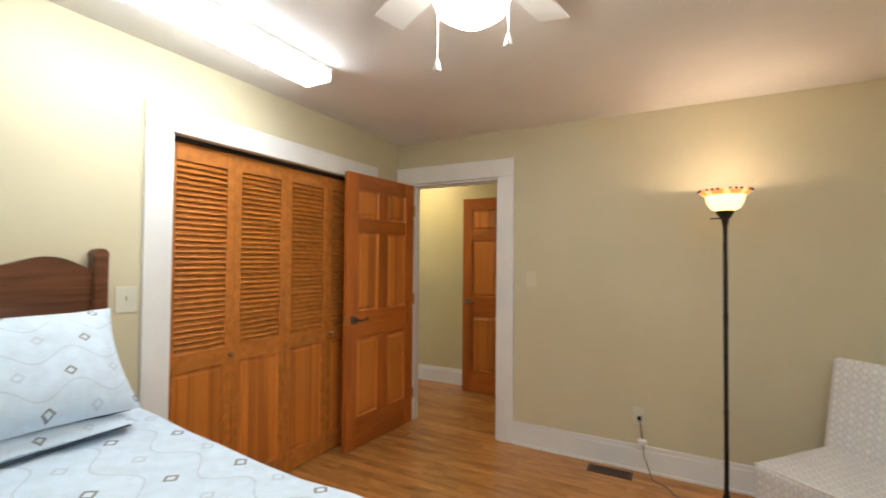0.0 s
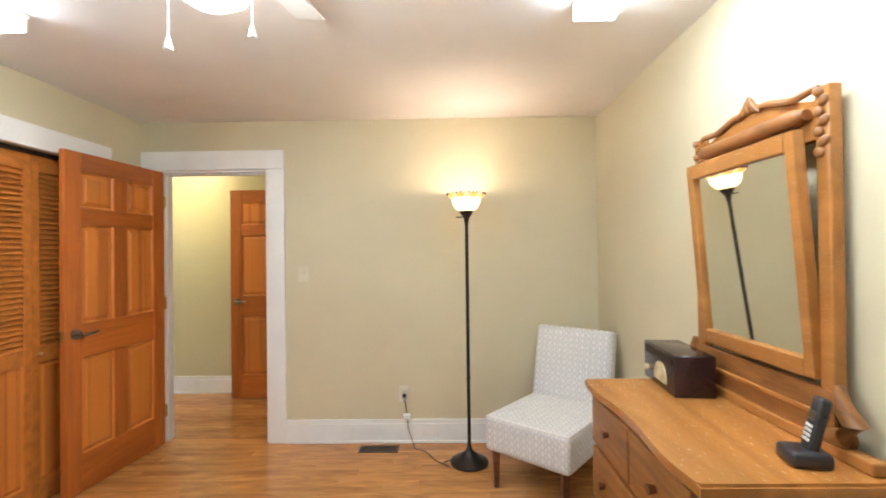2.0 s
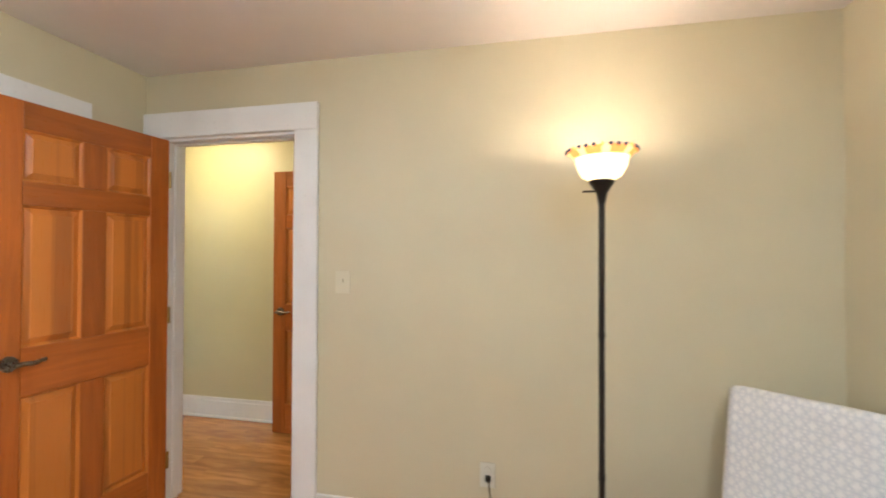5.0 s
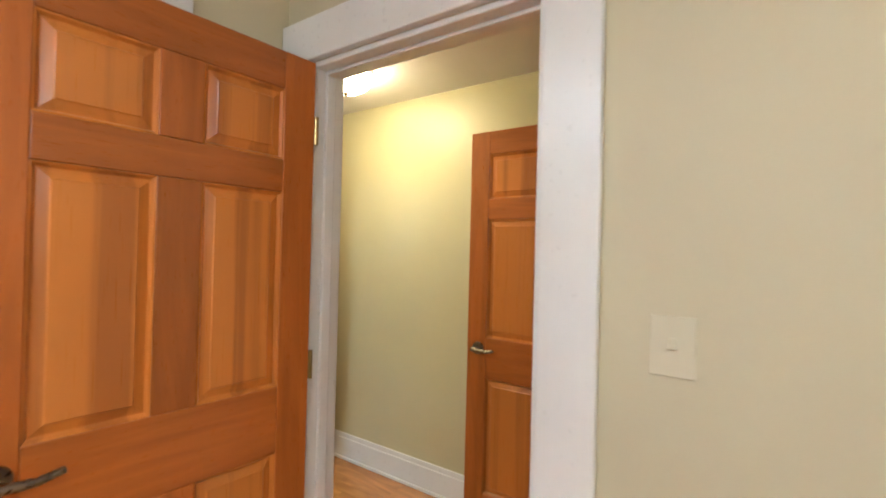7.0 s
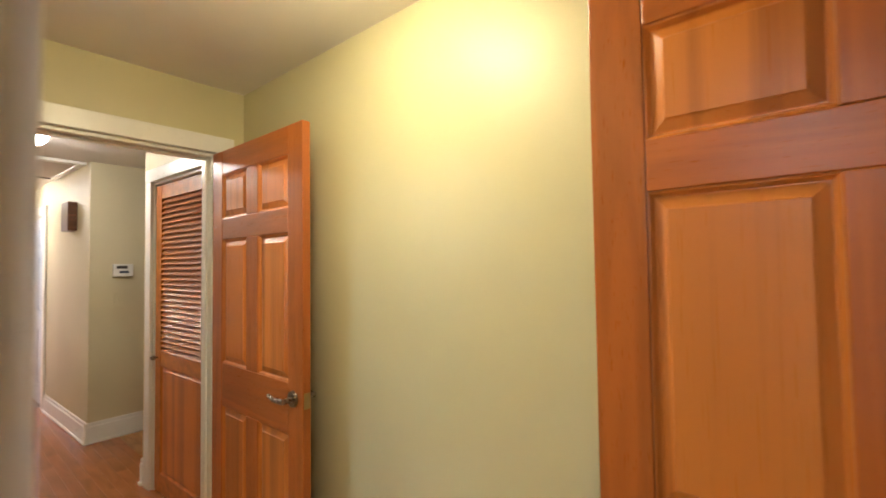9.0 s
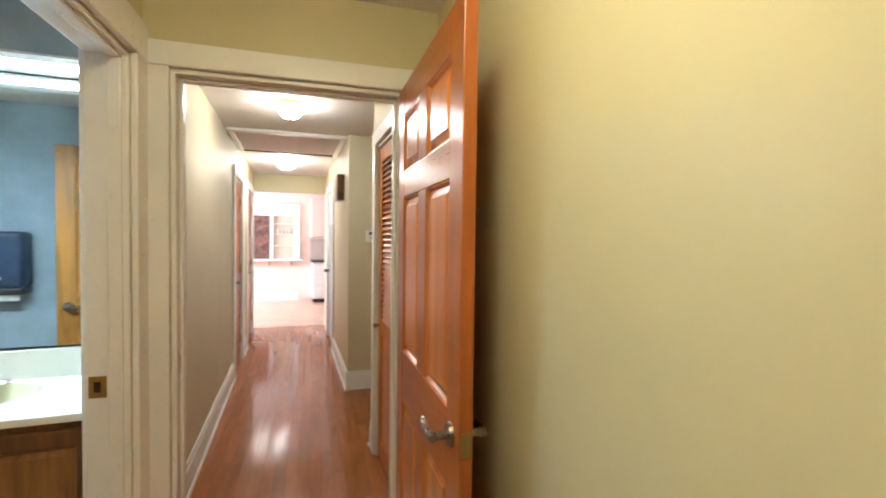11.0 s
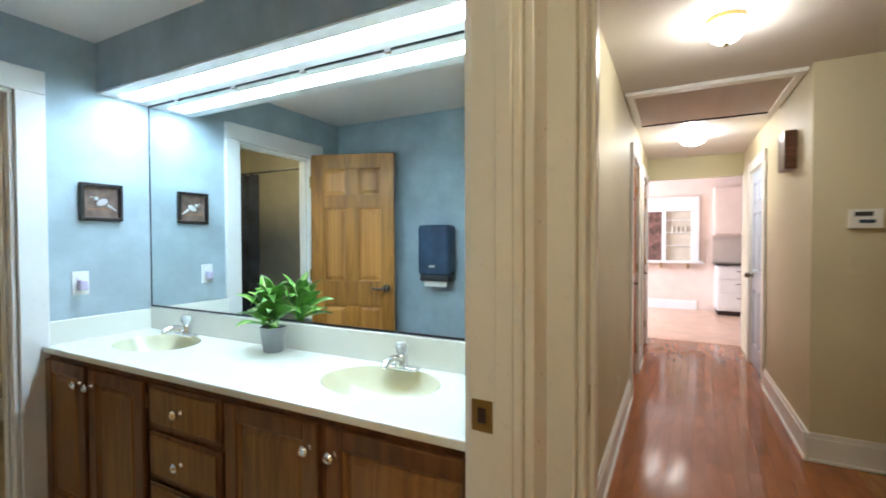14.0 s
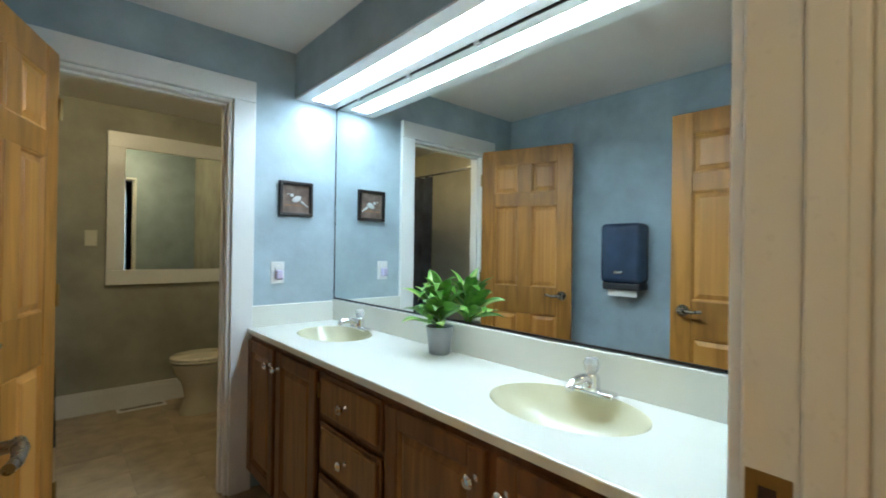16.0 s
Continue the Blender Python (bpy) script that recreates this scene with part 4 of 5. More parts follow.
part("plate", strips_bm([(-1.6620, -1.6602, 0.006, 0.020, 0.908, 0.978), (-1.6620, -1.6602, 0.040, 0.056, 0.908, 0.978), (-1.6620, -1.6602, 0.020, 0.040, 0.908, 0.926), (-1.6620, -1.6602, 0.020, 0.040, 0.960, 0.978)], 0.0004), BRASS, st)
# the shade inside the hole is a dark patch
part("latch_hole", B(-1.6618, -1.6612, 0.020, 0.040, 0.926, 0.960), GAPSHADE, st)
st = thing("strike_plate", "small brass strike plate on the long hall jamb", "strike plate")
part("plate", B(-1.86, -1.825, 0.223, 0.2245, 0.925, 0.995), BRASS, st)
known = set(scene.collection.objects)
louver_leaf("louver_door", "orange pine louvered closet door with a metal knob, closed", pose(-2.822, 1.162, 0), 0.805, h=2.0, split=0.82, knob_at=0.04, nslat=30)
th = thing("thermostat", "white wall thermostat with a small grey display", "thermostat", pose(-4.14, 1.345, 1.44, 0, 0, 90))
part("body", B(-0.075, 0.075, -0.03, 0, -0.055, 0.055, bev=0.006), WHITEP, th)
part("display", B(-0.05, 0.03, -0.032, -0.03, 0.015, 0.040), PHONE, th)
part("label_strip", B(-0.03, 0.04, -0.032, -0.03, -0.025, -0.005), DISP, th)
plate("passage_switch", "ivory light switch below the thermostat", pose(-4.14, 1.32, 1.18, 0, 0, 90), "switch", WALL)
cb = thing("door_chime", "dark brown wooden door chime box on the hall wall", "door chime", pose(-4.62, 1.11, 1.93))
part("box", B(-0.11, 0.11, -0.07, 0, -0.13, 0.13, bev=0.006), WALN, cb)
plate("hall_socket", "ivory wall socket low on the long hall wall", pose(-3.9, 0.06, 0.36, 0, 0, 180), "socket")
ah = thing("attic_hatch", "slatted white return grille panel framed in the hall ceiling", "ceiling hatch", pose(0, 0, HH))
part("frame", strips_bm([(-4.28, -4.20, 0.07, 1.10, -0.026, 0), (-5.25, -5.21, 0.07, 1.10, -0.022, 0), (-5.21, -4.28, 0.07, 0.12, -0.022, 0), (-5.21, -4.28, 1.05, 1.10, -0.022, 0)]), TRIM, ah)
part("backing", B(-5.21, -4.28, 0.12, 1.05, -0.004, -0.001), HATCH, ah)
hm = mesh("slat", B(-0.016, 0.016, 0.12, 1.05, -0.002, 0.002), HATCH)
for i in range(23):
    part("slat", hm, HATCH, ah).matrix_basis = pose(-5.19 + 0.0405 * i, 0, -0.012, 0, -12, 0)
part("seam", B(-5.21, -5.19, 0.12, 1.05, -0.024, -0.004, bev=0.002), GAPSHADE, ah)
six_panel_door("side_room_door", "dark-stained pine six-panel door closed in the long hall", pose(-5.50, 0.035, 0), w=0.63, frame_m=PINED, rail_m=PINED)
six_panel_door("side_room_far_door", "dark-stained pine six-panel door closed farther along the hall", pose(-6.93, 0.035, 0), w=0.76, frame_m=PINED, rail_m=PINED)
# a white door; its blue is daylight painted in
six_panel_door("pale_door", "white six-panel door in the long hall, blue daylight in its colour", pose(-5.72, 1.132, 0, 0, 0, 180), w=0.76, frame_m=DAYLITD, rail_m=DAYLITD, panel_m=DAYLITD, handles=((1, "knob"), (-1, "knob")))

# ---- far room things ----
ht = thing("pass_through_hutch", "white built-in hutch with a glazed cabinet and a brown print", "hutch", pose(-10.3, -0.10, 0))
part("surround", strips_bm([(0, 0.08, -0.36, 0.88, 1.86, 2.12), (0, 0.08, -0.36, -0.22, 0.92, 1.86), (0, 0.08, 0.26, 0.33, 0.92, 1.86), (0, 0.08, 0.75, 0.88, 0.92, 1.86)]), TRIM, ht)
part("print", B(0.0, 0.02, -0.22, 0.26, 0.92, 1.86), ARTB, ht, "brown stone-like panel")
part("cabinet_back", B(0.0, 0.015, 0.33, 0.75, 0.92, 1.86), WTILE, ht)
for z in (1.20, 1.45, 1.68):
    part("shelf", B(0.015, 0.07, 0.33, 0.75, z, z + 0.015), TRIM, ht)
part("ledge", B(0, 0.20, -0.42, 0.95, 0.88, 0.92, bev=0.006), TRIM, ht)
for y in (-0.15, 0.25, 0.70):
    part("bracket", B(0, 0.13, y - 0.015, y + 0.015, 0.78, 0.88, bev=0.006), BRASS, ht)
for i in range(5):
    g = thing("tumbler", "small clear-grey glass on the cabinet shelf", "glass", pose(-10.26, 0.27 + 0.075 * i, 1.465), group="glasses in the cabinet")
    part("cup", lathe(bmesh.new(), [(0.022, 0), (0.028, 0.10), (0.025, 0.10), (0.02, 0.006)], 12), WTILE, g, "", True)
kc = thing("kitchen_cabinet", "white kitchen base cabinet with drawers", "cabinet", pose(0, -0.22, 0))
part("body", B(-10.3, -9.72, 1.25, 2.6, 0.09, 0.87, bev=0.004), TRIM, kc)
# toe space shade is put into the plinth's colour
part("plinth", B(-10.3, -9.78, 1.27, 2.6, 0, 0.09), GAPSHADE, kc)
for j in range(2):
    for z0, z1 in ((0.13, 0.38), (0.40, 0.62), (0.64, 0.84)):
        d = part("drawer", B(-9.72, -9.70, 1.28 + 0.66 * j, 1.90 + 0.66 * j, z0, z1, bev=0.004), TRIM, kc)
        part("pull", B(-9.70, -9.68, 1.53 + 0.66 * j, 1.65 + 0.66 * j, z1 - 0.07, z1 - 0.055, bev=0.003), NICKEL, d)
wt = thing("kitchen_worktop", "dark stone kitchen worktop", "worktop", pose(0, -0.22, 0))
part("slab", B(-10.3, -9.68, 1.22, 2.6, 0.87, 0.91, bev=0.004), STONEC, wt)
part("splash", B(-10.3, -10.285, 1.22, 2.6, 0.91, 1.36), SPLASHT, wt, "mixed brown mosaic backsplash")
# a white cabinet; the wall's peach colour paints the light on it
uc = thing("upper_cabinet", "white upper kitchen cabinet with peach light in its colour", "cabinet", pose(0, -0.22, 0))
part("body", B(-10.3, -9.96, 1.22, 2.6, 1.40, 2.25, bev=0.004), KWALL, uc)
for j in range(3):
    part("door", B(-9.96, -9.94, 1.24 + 0.45 * j, 1.67 + 0.45 * j, 1.42, 2.23, bev=0.006), KWALL, uc)
cf = thing("chandelier", "dark metal hanging light with glowing shades", "chandelier", pose(-8.9, 0.25, 2.7))
part("rod", cyl(bmesh.new(), 0.012, 0.012, (0, 0, -0.32), (0, 0, 0), 10), BLACK, cf)
for i in range(4):
    a = math.pi * i / 2 + 0.5
    x, y = 0.26 * math.cos(a), 0.26 * math.sin(a)
    part("arm", tube(bmesh.new(), [(0, 0, -0.30), (x * 0.5, y * 0.5, -0.36), (x, y, -0.30)], 0.009, 8), BLACK, cf)
    part("shade", lathe(bmesh.new(), [(0.03, -0.29), (0.06, -0.25), (0.085, -0.19)], 16, (x, y, 0)), KGLOW, cf, "glowing glass shade", True)
# unseen window, added as a source for the far room
wn = thing("added_window", "unseen white framed window added to light the far room", "window", kind="structure")
part("window_frame", strips_bm([(-9.6, -9.53, -2.69, -2.61, 0.9, 2.2), (-8.07, -8.0, -2.69, -2.61, 0.9, 2.2), (-9.53, -8.07, -2.69, -2.61, 0.9, 0.97), (-9.53, -8.07, -2.69, -2.61, 2.13, 2.2), (-8.83, -8.77, -2.69, -2.61, 0.97, 2.13)]), TRIM, wn)
pn = part("pane", B(-9.53, -8.07, -2.655, -2.650, 0.97, 2.13), plain("window_glass", (1, 1, 1), 0.0, 0.0, 1.0), wn)
pn.visible_shadow = False
# added area lamp inside the pane brightens the far room
al = new("far_room_fill", bpy.data.lights.new("far_room_fill", "AREA"))
al.data.shape, al.data.size, al.data.size_y, al.data.energy, al.data.color = "RECTANGLE", 1.4, 1.1, 135, (0.90, 0.89, 1.0)
al.matrix_basis = look((-8.8, -2.60, 1.55), (-8.8, 0.5, 1.2))

skew(known)

# ---- bathroom things ----
six_panel_door("bathroom_door", "golden pine six-panel door open into the bathroom", pose(-0.866, -0.012, 0, 0, 0, -88), w=0.765, frame_m=BATHD, rail_m=BATHD, panel_m=BATHP, hinge_side=-1)
known = set(scene.collection.objects)
six_panel_door("toilet_room_door", "golden pine six-panel door open into the bathroom", pose(-0.845, BY + 0.015, 0, 0, 0, 71), w=0.69, frame_m=BATHD, rail_m=BATHD, panel_m=BATHP)
wm = thing("vanity_mirror", "wide frameless wall mirror above the vanity backsplash", "mirror")
part("glass", B(BX, BX + 0.006, BY + 0.003, -0.003, 0.967, 2.076), MIRROR, wm)
part("foot_channel", B(BX, BX + 0.010, BY + 0.003, -0.003, 0.961, 0.967), BLACK, wm, "thin dark metal channel")
part("head_channel", B(BX, BX + 0.012, BY + 0.003, -0.003, 2.076, 2.084), BLACK, wm, "thin dark metal channel")
for i in range(5):
    part("clip", B(BX, BX + 0.016, BY + 0.25 + 0.45 * i, BY + 0.28 + 0.45 * i, 2.066, 2.084, bev=0.002), CHROME, wm)
part("edge_strip", B(BX, BX + 0.008, BY + 0.001, BY + 0.006, 0.957, 2.08), BLACK, wm, "dark silvering at the mirror's edge")
vl = thing("vanity_light", "long lit fluorescent panel under the soffit", "ceiling light")
part("diffuser", B(BX + 0.075, BX + 0.185, BY + 0.06, -0.03, 2.084, 2.089, bev=0.002), BFLUO, vl, "glowing white diffuser")
part("frame", strips_bm([(BX + 0.014, BX + 0.075, BY + 0.004, -0.004, 2.080, 2.0895), (BX + 0.185, BX + 0.257, BY + 0.004, -0.004, 2.080, 2.0895), (BX + 0.075, BX + 0.185, BY + 0.004, BY + 0.06, 2.081, 2.0895)], 0.002), TRIM, vl, "white painted frame")
va = thing("bathroom_vanity", "dark oak double vanity with panel doors and drawers", "vanity cabinet")
FX = BX + 0.478
TOP = 0.838
part("body", B(BX + 0.001, FX - 0.005, BY + 0.003, -0.003, 0.10, 0.68), VANW, va)
# the recess under the doors gets its shade from this dark colour
part("plinth", B(BX + 0.001, FX - 0.06, BY + 0.003, -0.003, 0, 0.10), GAPSHADE, va)
part("face_frame", strips_bm([(FX - 0.02, FX, BY + 0.003, -0.003, 0.68, 0.810), (FX - 0.005, FX, BY + 0.003, -0.003, 0.10, 0.13)], 0.001), VANW, va)


def round_knob(d, x, y, z):
    bm = lathe(bmesh.new(), [(0.010, 0.0), (0.006, 0.006), (0.006, 0.014), (0.015, 0.020), (0.017, 0.027), (0.012, 0.033), (0.0, 0.035)], 16)
    o = part("knob", bm, CHROME, d, "small pale round knob", True)
    o.matrix_basis = pose(x, y, z, 0, 90, 0)


def vdoor(y0, y1, knob_y):
    f = 0.058
    bm = raised(y0 + f, y1 - f, 0.115 + f, 0.785 - f, 0.013, 0.030)
    bmesh.ops.transform(bm, matrix=pose(FX, 0, 0, 0, 0, 90), verts=bm.verts[:])
    d = part("door", bm, VANP, va, "oak door with a paler raised panel")
    for a, b in ((y0, y0 + f), (y1 - f, y1)):
        part("stile", B(FX, FX + 0.019, a, b, 0.115, 0.785, bev=0.005), VANW, d)
    for a, b in ((0.115, 0.115 + f), (0.785 - f, 0.785)):
        part("rail", B(FX, FX + 0.0185, y0 + f, y1 - f, a, b, bev=0.005), VANW, d)
    round_knob(d, FX + 0.019, knob_y, 0.712)
    hy = y0 if knob_y > (y0 + y1) / 2 else y1
    for z in (0.20, 0.71):
        part("hinge", B(FX + 0.002, FX + 0.008, hy - 0.012, hy + 0.012, z - 0.028, z + 0.028, bev=0.002), BRASS, d)


for y0, y1, ky in ((-2.225, -1.875, -1.905), (-1.840, -1.440, -1.810), (-0.965, -0.555, -0.585), (-0.520, -0.03, -0.490)):
    vdoor(y0, y1, ky)
for z0, z1 in ((0.625, 0.785), (0.430, 0.600), (0.115, 0.405)):
    d = part("drawer", B(FX, FX + 0.010, -1.410, -0.995, z0, z1, bev=0.003), VANW, va)
    part("face", B(FX + 0.010, FX + 0.019, -1.395, -1.010, z0 + 0.014, z1 - 0.014, bev=0.006), VANP, d)
    round_knob(d, FX + 0.019, -1.205, (z0 + z1) / 2)
ct = thing("vanity_counter", "white cultured marble counter with two cream basins", "countertop")
# the slab is a grid whose middle sinks into the two bowls
bm = bmesh.new()
nx, ny = 60, 240
x0, x1, y0, y1 = BX + 0.001, BX + 0.501, BY + 0.003, -0.003
SINKS = (-1.83, -0.53)
SX = -1.893


def dip(x, y):
    for s in SINKS:
        e = ((x - SX) / 0.165) ** 2 + ((y - s) / 0.225) ** 2
        if e < 1:
            return -0.115 * (1 - e ** 1.6)
    return 0.0


def rim(x, y):
    """Draws the places near a bowl's edge onto it, so that the edge is a clean oval."""
    for s in SINKS:
        a, b = (x - SX) / 0.165, (y - s) / 0.225
        e = math.hypot(a, b)
        if 0.965 < e < 1.035:
            return SX + 0.165 * a / e, s + 0.225 * b / e
    return x, y


def spot(i, j):
    x, y = rim(x0 + (x1 - x0) * i / nx, y0 + (y1 - y0) * j / ny)
    return bm.verts.new((x, y, TOP + dip(x, y)))


g = [[spot(i, j) for j in range(ny + 1)] for i in range(nx + 1)]
for i in range(nx):
    for j in range(ny):
        f = bm.faces.new((g[i][j], g[i + 1][j], g[i + 1][j + 1], g[i][j + 1]))
        f.material_index = 1 if min(v.co.z for v in f.verts) < TOP - 0.0005 else 0
o = part("slab", bm, COUNT, ct, "", True)
o.data.materials.append(BASIN)
part("front_edge", B(x1 - 0.012, x1 + 0.002, y0, y1, 0.812, TOP + 0.0015, bev=0.004), COUNT, ct)
part("underside", B(FX - 0.02, x1 - 0.010, y0, y1, 0.811, 0.815), COUNT, ct)
part("backsplash", B(BX + 0.001, BX + 0.020, y0, y1, TOP - 0.003, 0.957, bev=0.004), COUNT, ct)
part("side_splash", B(BX + 0.020, x1 - 0.02, y0, y0 + 0.018, TOP - 0.003, 0.950, bev=0.004), COUNT, ct)
for s in SINKS:
    part("drain", cyl(bmesh.new(), 0.024, 0.024, (SX, s, 0.7225), (SX, s, 0.728), 20), CHROME, ct, "chrome drain", True)
    fa = thing("faucet", "chrome bathroom faucet with a clear acrylic knob", "faucet", pose(BX + 0.072, s, TOP + 0.001), group="vanity faucets")
    part("deck_plate", rounded(-0.022, 0.022, -0.075, 0.075, 0.0, 0.018, 0.008, 3), CHROME, fa, "", True)
    part("body", lathe(bmesh.new(), [(0.026, 0.015), (0.024, 0.05), (0.019, 0.06)], 20), CHROME, fa, "", True)
    part("spout", tube(bmesh.new(), [(0, 0, 0.035), (0.05, 0, 0.055), (0.10, 0, 0.052), (0.118, 0, 0.036)], [0.016, 0.014, 0.012, 0.011], 12), CHROME, fa, "", True)
    part("knob", lathe(bmesh.new(), [(0.012, 0.06), (0.020, 0.072), (0.024, 0.09), (0.018, 0.105), (0.0, 0.108)], 10), plain("acrylic", (0.9, 0.93, 0.95), 0.1, 0.0, 0.6), fa, "clear faceted acrylic knob")
pl = thing("potted_plant", "leafy variegated green plant in a grey pot on the counter", "plant", pose(BX + 0.085, -1.19, TOP + 0.0005))
pt = part("pot", lathe(bmesh.new(), [(0.038, 0.0), (0.042, 0.004), (0.055, 0.105), (0.057, 0.11), (0.051, 0.11), (0.050, 0.095), (0.0, 0.095)], 28), POT, pl, "matte grey pot", True)
part("soil", cyl(bmesh.new(), 0.049, 0.049, (0, 0, 0.088), (0, 0, 0.097), 20), SOIL, pl)


def leaf(L, W, bend, mid=False):
    bm = bmesh.new()
    n = 8
    rows = []
    for i in range(n + 1):
        u = i / n
        w = W * math.sin(math.pi * u ** 0.8) ** 0.85 * (0.42 if mid else 1) if 0 < i < n else 0.0008
        x = L * math.cos(bend * u * 0.9) * u
        z = L * 0.55 * math.sin(bend * u) * u * (1 - 0.75 * u) - 0.25 * bend * L * u ** 3
        dz = 0.0012 if mid else 0.0
        rows.append([bm.verts.new((x, -w, z + w * 0.35 + dz)), bm.verts.new((x, 0, z + dz)), bm.verts.new((x, w, z + w * 0.35 + dz))])
    for a, b in zip(rows, rows[1:]):
        for k in range(2):
            bm.faces.new((a[k], a[k + 1], b[k + 1], b[k]))
    return bm


leaves = [(mesh("leaf", leaf(0.20, 0.036, b), LEAF, True), mesh("leaf_stripe", leaf(0.197, 0.036, b, True), LEAFM, True)) for b in (0.5, 0.9, 1.25)]
rnd = random.Random(4)
for i in range(56):
    a = i * 137.5
    up = (i / 56) ** 0.8
    k = rnd.randrange(3)
    h = 0.115 + 0.11 * up
    tilt = -8 - 56 * up + rnd.uniform(-10, 10)
    sc = rnd.uniform(0.75, 1.1) * (1 - 0.25 * up)
    m = pose(0.012 * math.cos(radians(a)), 0.012 * math.sin(radians(a)), h, 0, 0, a) @ pose(0, 0, 0, rnd.uniform(-25, 25), tilt, 0) @ Matrix.Scale(sc, 4)
    if (m @ Vector((0.19, 0, 0))).x < -0.068:
        continue
    lf = part("leaf", leaves[k][0], LEAF, pl)
    lf.matrix_basis = m
    part("pale_stripe", leaves[k][1], LEAFM, lf)
for i in range(7):
    a = i * 0.9
    part("stem", tube(bmesh.new(), [(0.012 * math.cos(a), 0.012 * math.sin(a), 0.09), (0.018 * math.cos(a), 0.018 * math.sin(a), 0.16), (0.012 * math.cos(a), 0.012 * math.sin(a), 0.225)], 0.004, 6), LEAF, pl)
pc = thing("framed_bird_picture", "small black-framed picture with a pale bird relief", "picture", pose(-1.856, BY, 1.527) @ Matrix.Diagonal((0.9, 0.9, 0.95, 1)))
part("frame", strips_bm([(-0.105, 0.105, 0, 0.03, 0.082, 0.10), (-0.105, 0.105, 0, 0.03, -0.10, -0.082), (-0.105, -0.087, 0, 0.03, -0.082, 0.082), (0.087, 0.105, 0, 0.03, -0.082, 0.082)], 0.003), BLACK, pc)
part("mat_board", B(-0.087, 0.087, 0.002, 0.008, -0.082, 0.082), PICT, pc)
bm = bmesh.new()
bmesh.ops.create_uvsphere(bm, u_segments=14, v_segments=8, radius=0.023, matrix=pose(-0.004, 0.012, 0.0, 0, 25, 0) @ Matrix.Diagonal((1.35, 0.2, 0.75, 1)))
bmesh.ops.create_uvsphere(bm, u_segments=10, v_segments=6, radius=0.011, matrix=pose(0.026, 0.012, 0.019) @ Matrix.Diagonal((1.1, 0.3, 1, 1)))
cyl(bm, 0.008, 0.003, (-0.03, 0.012, -0.012), (-0.075, 0.012, -0.042), 8)
cyl(bm, 0.004, 0.001, (0.045, 0.012, 0.027), (0.058, 0.012, 0.024), 6)
part("bird_relief", bm, PALE, pc, "pale bird silhouette", True)
part("twig", B(-0.06, 0.07, 0.008, 0.010, -0.040, -0.036), OAKD, pc)
bs = plate("bath_socket", "white wall socket with a small plug-in night light", pose(-1.762, BY, 1.121, 0, 0, 180), "socket", WHITEP)
part("night_light", rounded(-0.018, 0.018, -0.045, -0.008, -0.035, 0.015, 0.008, 3), plain("lilac_plastic", (0.55, 0.50, 0.66), 0.4), bs, "small lilac night light", True)
dp = thing("towel_dispenser", "dark blue plastic paper towel dispenser on the wall", "towel dispenser", pose(-0.50, -1.215, 1.22, 0, 0, -90) @ Matrix.Scale(0.95, 4))
part("cover", rounded(-0.14, 0.14, -0.16, 0, -0.17, 0.235, 0.035, 4), DISP, dp, "", True)
part("badge", B(-0.03, 0.03, -0.172, -0.169, -0.105, -0.085, bev=0.004), CHROME, dp)
part("chin", rounded(-0.13, 0.13, -0.14, 0, -0.215, -0.165, 0.012, 3), PHONE, dp, "", True)
part("paper", B(-0.10, 0.10, -0.11, -0.107, -0.26, -0.21), PAPER, dp, "white paper towel end")

# ---- toilet room ----
dome_light("toilet_room_light", "round lit ceiling light in the toilet room", pose(-1.30, -2.85, BH), 0.12, TGLOBE)
to = thing("toilet", "bone-coloured porcelain toilet with a closed lid", "toilet", pose(-2.095, -3.62, 0) @ Matrix.Diagonal((0.84, 0.95, 1.0, 1)))
part("tank", rounded(0.01, 0.20, -0.23, 0.23, 0.38, 0.74, 0.02, 3), PORC, to, "", True)
part("tank_lid", rounded(0.0, 0.215, -0.24, 0.24, 0.74, 0.775, 0.012, 3), PORC, to, "", True)
part("bowl", lathe(bmesh.new(), [(0.13, 0.0), (0.135, 0.03), (0.105, 0.12), (0.12, 0.22), (0.175, 0.33), (0.19, 0.385), (0.0, 0.39)], 32, (0.45, 0, 0), (1.32, 0.95, 1)), PORC, to, "", True)
part("seat", lathe(bmesh.new(), [(0.188, 0.392), (0.195, 0.40), (0.19, 0.412), (0.0, 0.414)], 32, (0.45, 0, 0), (1.32, 0.98, 1)), PORC, to, "", True)
part("lid", lathe(bmesh.new(), [(0.19, 0.416), (0.196, 0.424), (0.185, 0.436), (0.0, 0.442)], 32, (0.45, 0, 0), (1.32, 0.98, 1)), PORC, to, "", True)
tm = thing("framed_mirror", "wall mirror in a wide white painted frame", "mirror", pose(0, BACK, 0))
part("frame", strips_bm([(-2.09, -1.144, 0.001, 0.03, 2.013, 2.132), (-2.09, -1.144, 0.001, 0.03, 0.955, 1.069), (-1.256, -1.144, 0.001, 0.03, 1.069, 2.013), (-2.09, -1.98, 0.001, 0.03, 1.069, 2.013)]), TRIM, tm)
part("glass", B(-1.98, -1.256, 0.001, 0.012, 1.069, 2.013), MIRROR, tm)
plate("toilet_switch", "cream light switch beside the framed mirror", pose(-1.055, BACK, 1.31, 0, 0, 180), "switch", PLASTIC)
rg = thing("wall_register", "white slotted vent lying at the toilet room baseboard", "floor vent", pose(-1.38, BACK + 0.09, 0))
part("frame", B(-0.16, 0.16, -0.05, 0.05, -0.003, 0.006, bev=0.002), TRIM, rg)
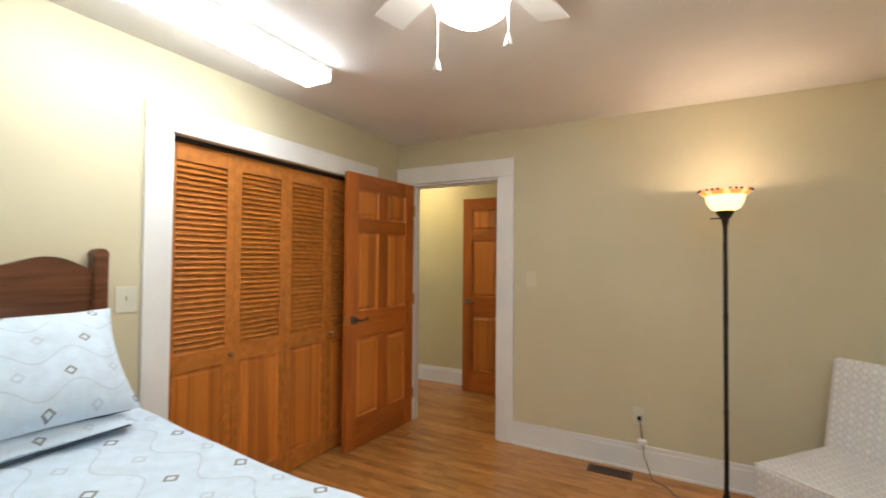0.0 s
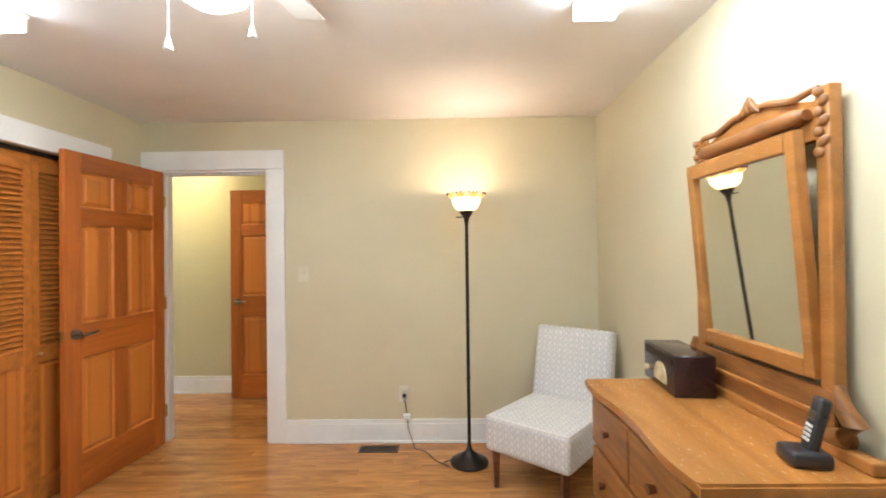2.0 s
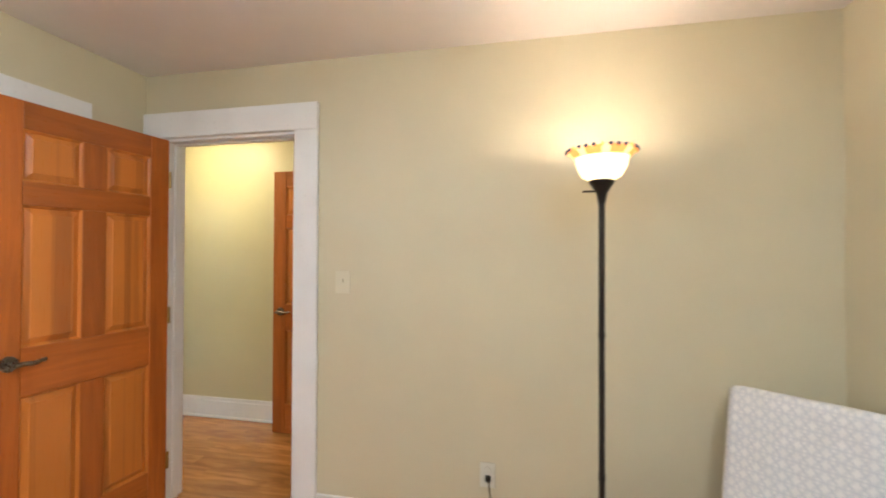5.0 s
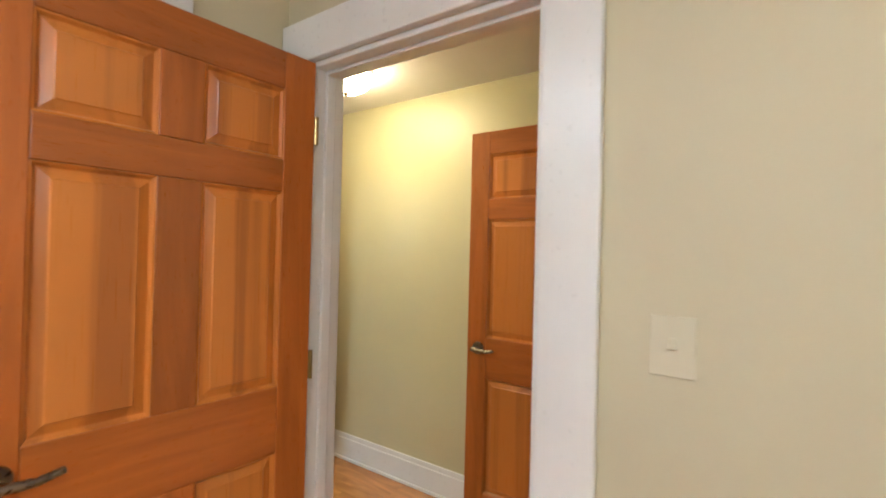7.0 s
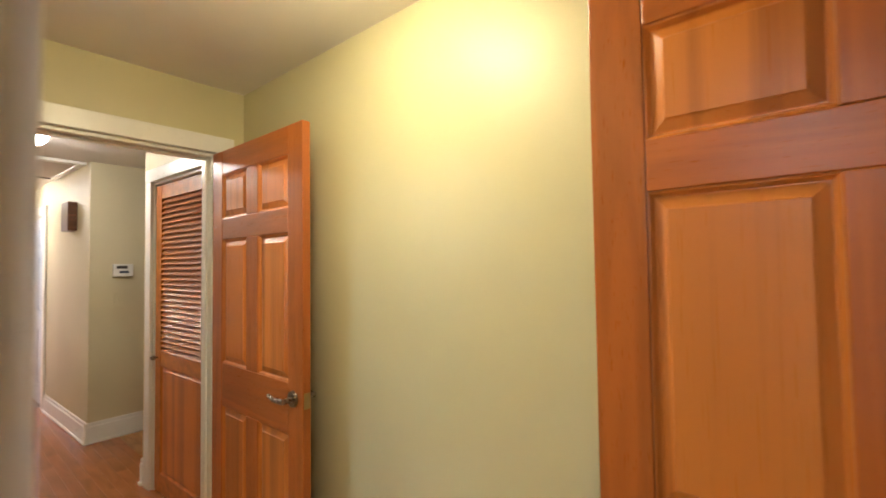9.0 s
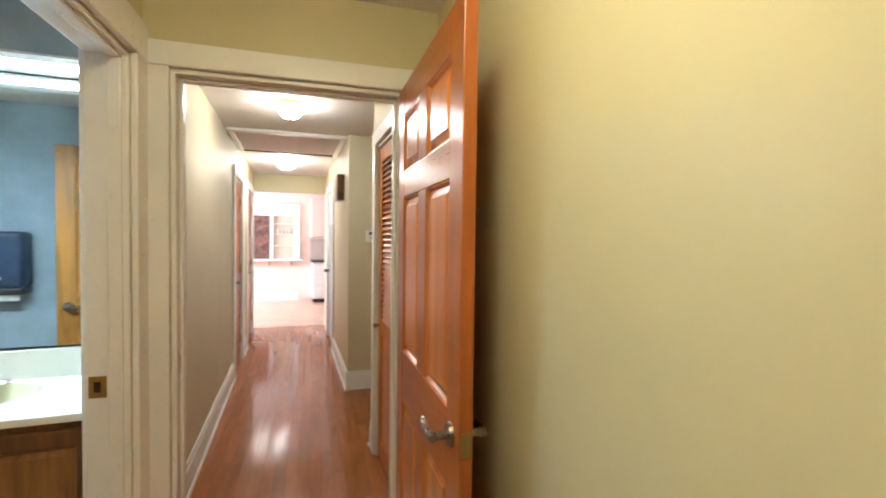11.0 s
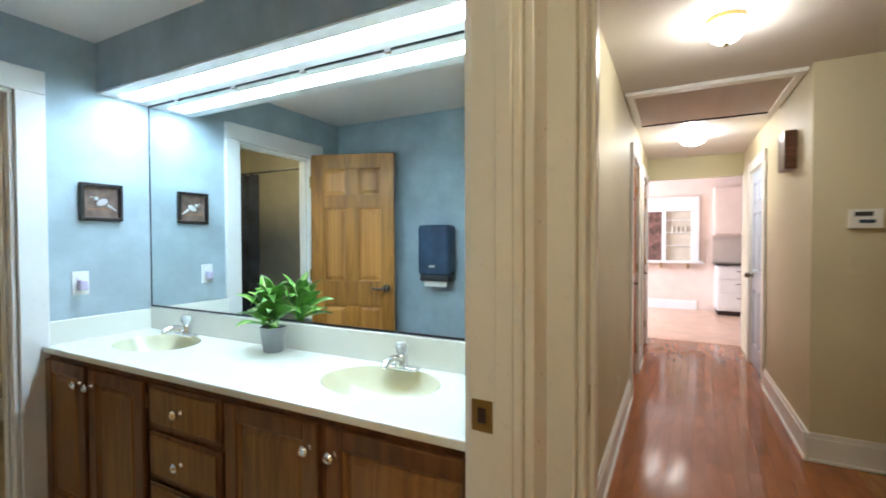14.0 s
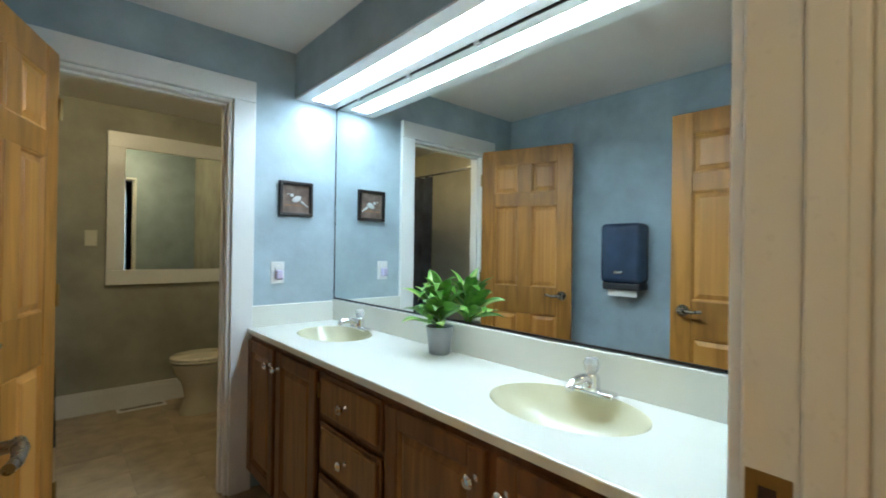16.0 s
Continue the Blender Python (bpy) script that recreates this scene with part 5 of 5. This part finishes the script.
for i in range(2):
    # dark strips paint the shade in the vent's slots
    part("slot", B(-0.14, 0.14, -0.025 + 0.03 * i, -0.010 + 0.03 * i, 0.006, 0.007), GAPSHADE, rg)
tb = thing("bathtub", "white bathtub along the tiled wall", "bathtub")
part("apron", B(-0.76, -0.70, -4.05, -2.52, 0, 0.42, bev=0.015), PORC, tb)
part("rim", strips_bm([(-0.70, -0.66, -4.05, -2.52, 0.36, 0.42), (-0.24, -0.206, -4.05, -2.52, 0.36, 0.42), (-0.66, -0.24, -4.05, -3.96, 0.36, 0.42), (-0.66, -0.24, -2.62, -2.52, 0.36, 0.42)], 0.01), PORC, tb)
part("basin", B(-0.66, -0.24, -3.96, -2.62, 0.08, 0.10), PORC, tb)
rod = thing("shower_rod", "thin metal shower curtain rod", "curtain rod")
part("pole", cyl(bmesh.new(), 0.012, 0.012, (-0.74, BACK, 1.95), (-0.74, BY - 0.12, 1.95), 12), CHROME, rod)
bm = bmesh.new()
n = 90
rows = []
for i in range(n + 1):
    u = i / n
    yy = -4.02 + 1.10 * u
    off = 0.035 * math.sin(u * 62) + 0.01 * noise.noise(Vector((u * 9, 0, 0)))
    rows.append([bm.verts.new((-0.79 - off * (0.6 + 0.15 * j) - 0.03 * j / 6 * 1.0, yy, 1.925 - 0.292 * j)) for j in range(7)])
for a, b in zip(rows, rows[1:]):
    for j in range(6):
        bm.faces.new((a[j], a[j + 1], b[j + 1], b[j]))
bmesh.ops.solidify(bm, geom=bm.faces[:], thickness=0.004)
cu = thing("shower_curtain", "dark blue-grey gathered shower curtain hanging from the rod", "shower curtain")
part("cloth", bm, CURT, cu, "", True)
for i in range(8):
    part("ring", tube(bmesh.new(), [(-0.74 + 0.02 * math.cos(a * 0.628), -3.98 + 0.14 * i, 1.942 + 0.02 * math.sin(a * 0.628)) for a in range(11)], 0.002, 5), CHROME, cu)
bath_skew(known)

# ---- floors, piece by piece ----
rnd = random.Random(11)
plank_meshes = {}
fl = structure("floor", B(-7.3, 3.39, -4.1, -4.099, -0.013, -0.011), GAP, "honey-coloured oak strip floor with a glossy finish", "floor")


def plank(x0, x1, y0, w, m):
    L = round(x1 - x0, 2)
    if (L, w, m) not in plank_meshes:
        bm = B(-L / 2 + 0.0002, L / 2 - 0.0002, -w / 2 + 0.0002, w / 2 - 0.0002, -0.012, 0)
        bmesh.ops.bevel(bm, geom=[e for e in bm.edges if all(v.co.z > -0.001 for v in e.verts)], offset=0.0005, segments=1, affect="EDGES")
        plank_meshes[(L, w, m)] = mesh("plank", bm, m)
    part("plank", plank_meshes[(L, w, m)], m, fl).location = ((x0 + x1) / 2, y0 + w / 2, 0)


def lay(xa, xb, ya, yb, w, m=OAKF):
    y = ya
    while y < yb - 0.005:
        ww = w if y + w <= yb else round(yb - y, 3)
        x = xa
        first = True
        while x < xb - 0.01:
            L = rnd.choice((0.5, 0.7, 0.9, 1.1, 1.4, 1.7)) * (0.6 if first else 1)
            e = x + L
            if xb - e < 0.25:
                e = xb
            plank(x, e, y, ww, m)
            x, first = e, False
        y += w


lay(-0.12, 3.39, -3.0, 0.0, 0.068)
lay(-0.9, 1.2, 0.0, 1.24, 0.068)
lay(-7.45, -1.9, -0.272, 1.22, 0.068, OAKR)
lay(-1.9, -0.9, 0.0, 1.22, 0.068)
bm = bmesh.new()
for i in range(16):
    bm2 = box(bm, 0, 3.39, -4.1 + 0.06875 * i + 0.0006, -4.1 + 0.06875 * (i + 1) - 0.0006, -0.012, 0)
for i in range(27):
    box(bm, -4.14, -3.05, 1.22 + 0.066 * i + 0.0006, 1.22 + 0.066 * (i + 1) - 0.0006, -0.012, 0)
tagged(part("far_planks", bm, OAKF, fl), kind="stuff")
for s in ((1.2, 2.2, 0.12, 1.5), (-0.42, -0.12, -2.2, 0), (-2.95, -1.9, 1.22, 1.8)):
    structure("floor_side", B(s[0], s[1], s[2], s[3], -0.012, -0.002), OAKF, "oak floor of a side space", "floor")
bt = structure("floor_bath", B(BX, -0.205, BACK, BACK + 0.001, -0.0125, -0.010), GROUT, "beige square floor tiles in the bathrooms", "floor")
bt.matrix_basis = BSKEW
tm_ = mesh("tile", B(-0.1525, 0.1525, -0.1525, 0.1525, -0.008, 0, bev=0.001), TILE)
for i in range(7):
    for j in range(15):
        x, y = BX + 0.155 + 0.307 * i, BACK + 0.155 + 0.307 * j
        if x < -0.3 and y < -0.14 and not (x > -0.5 and y > -2.4):
            part("tile", tm_, TILE, bt).location = (x, y, 0)
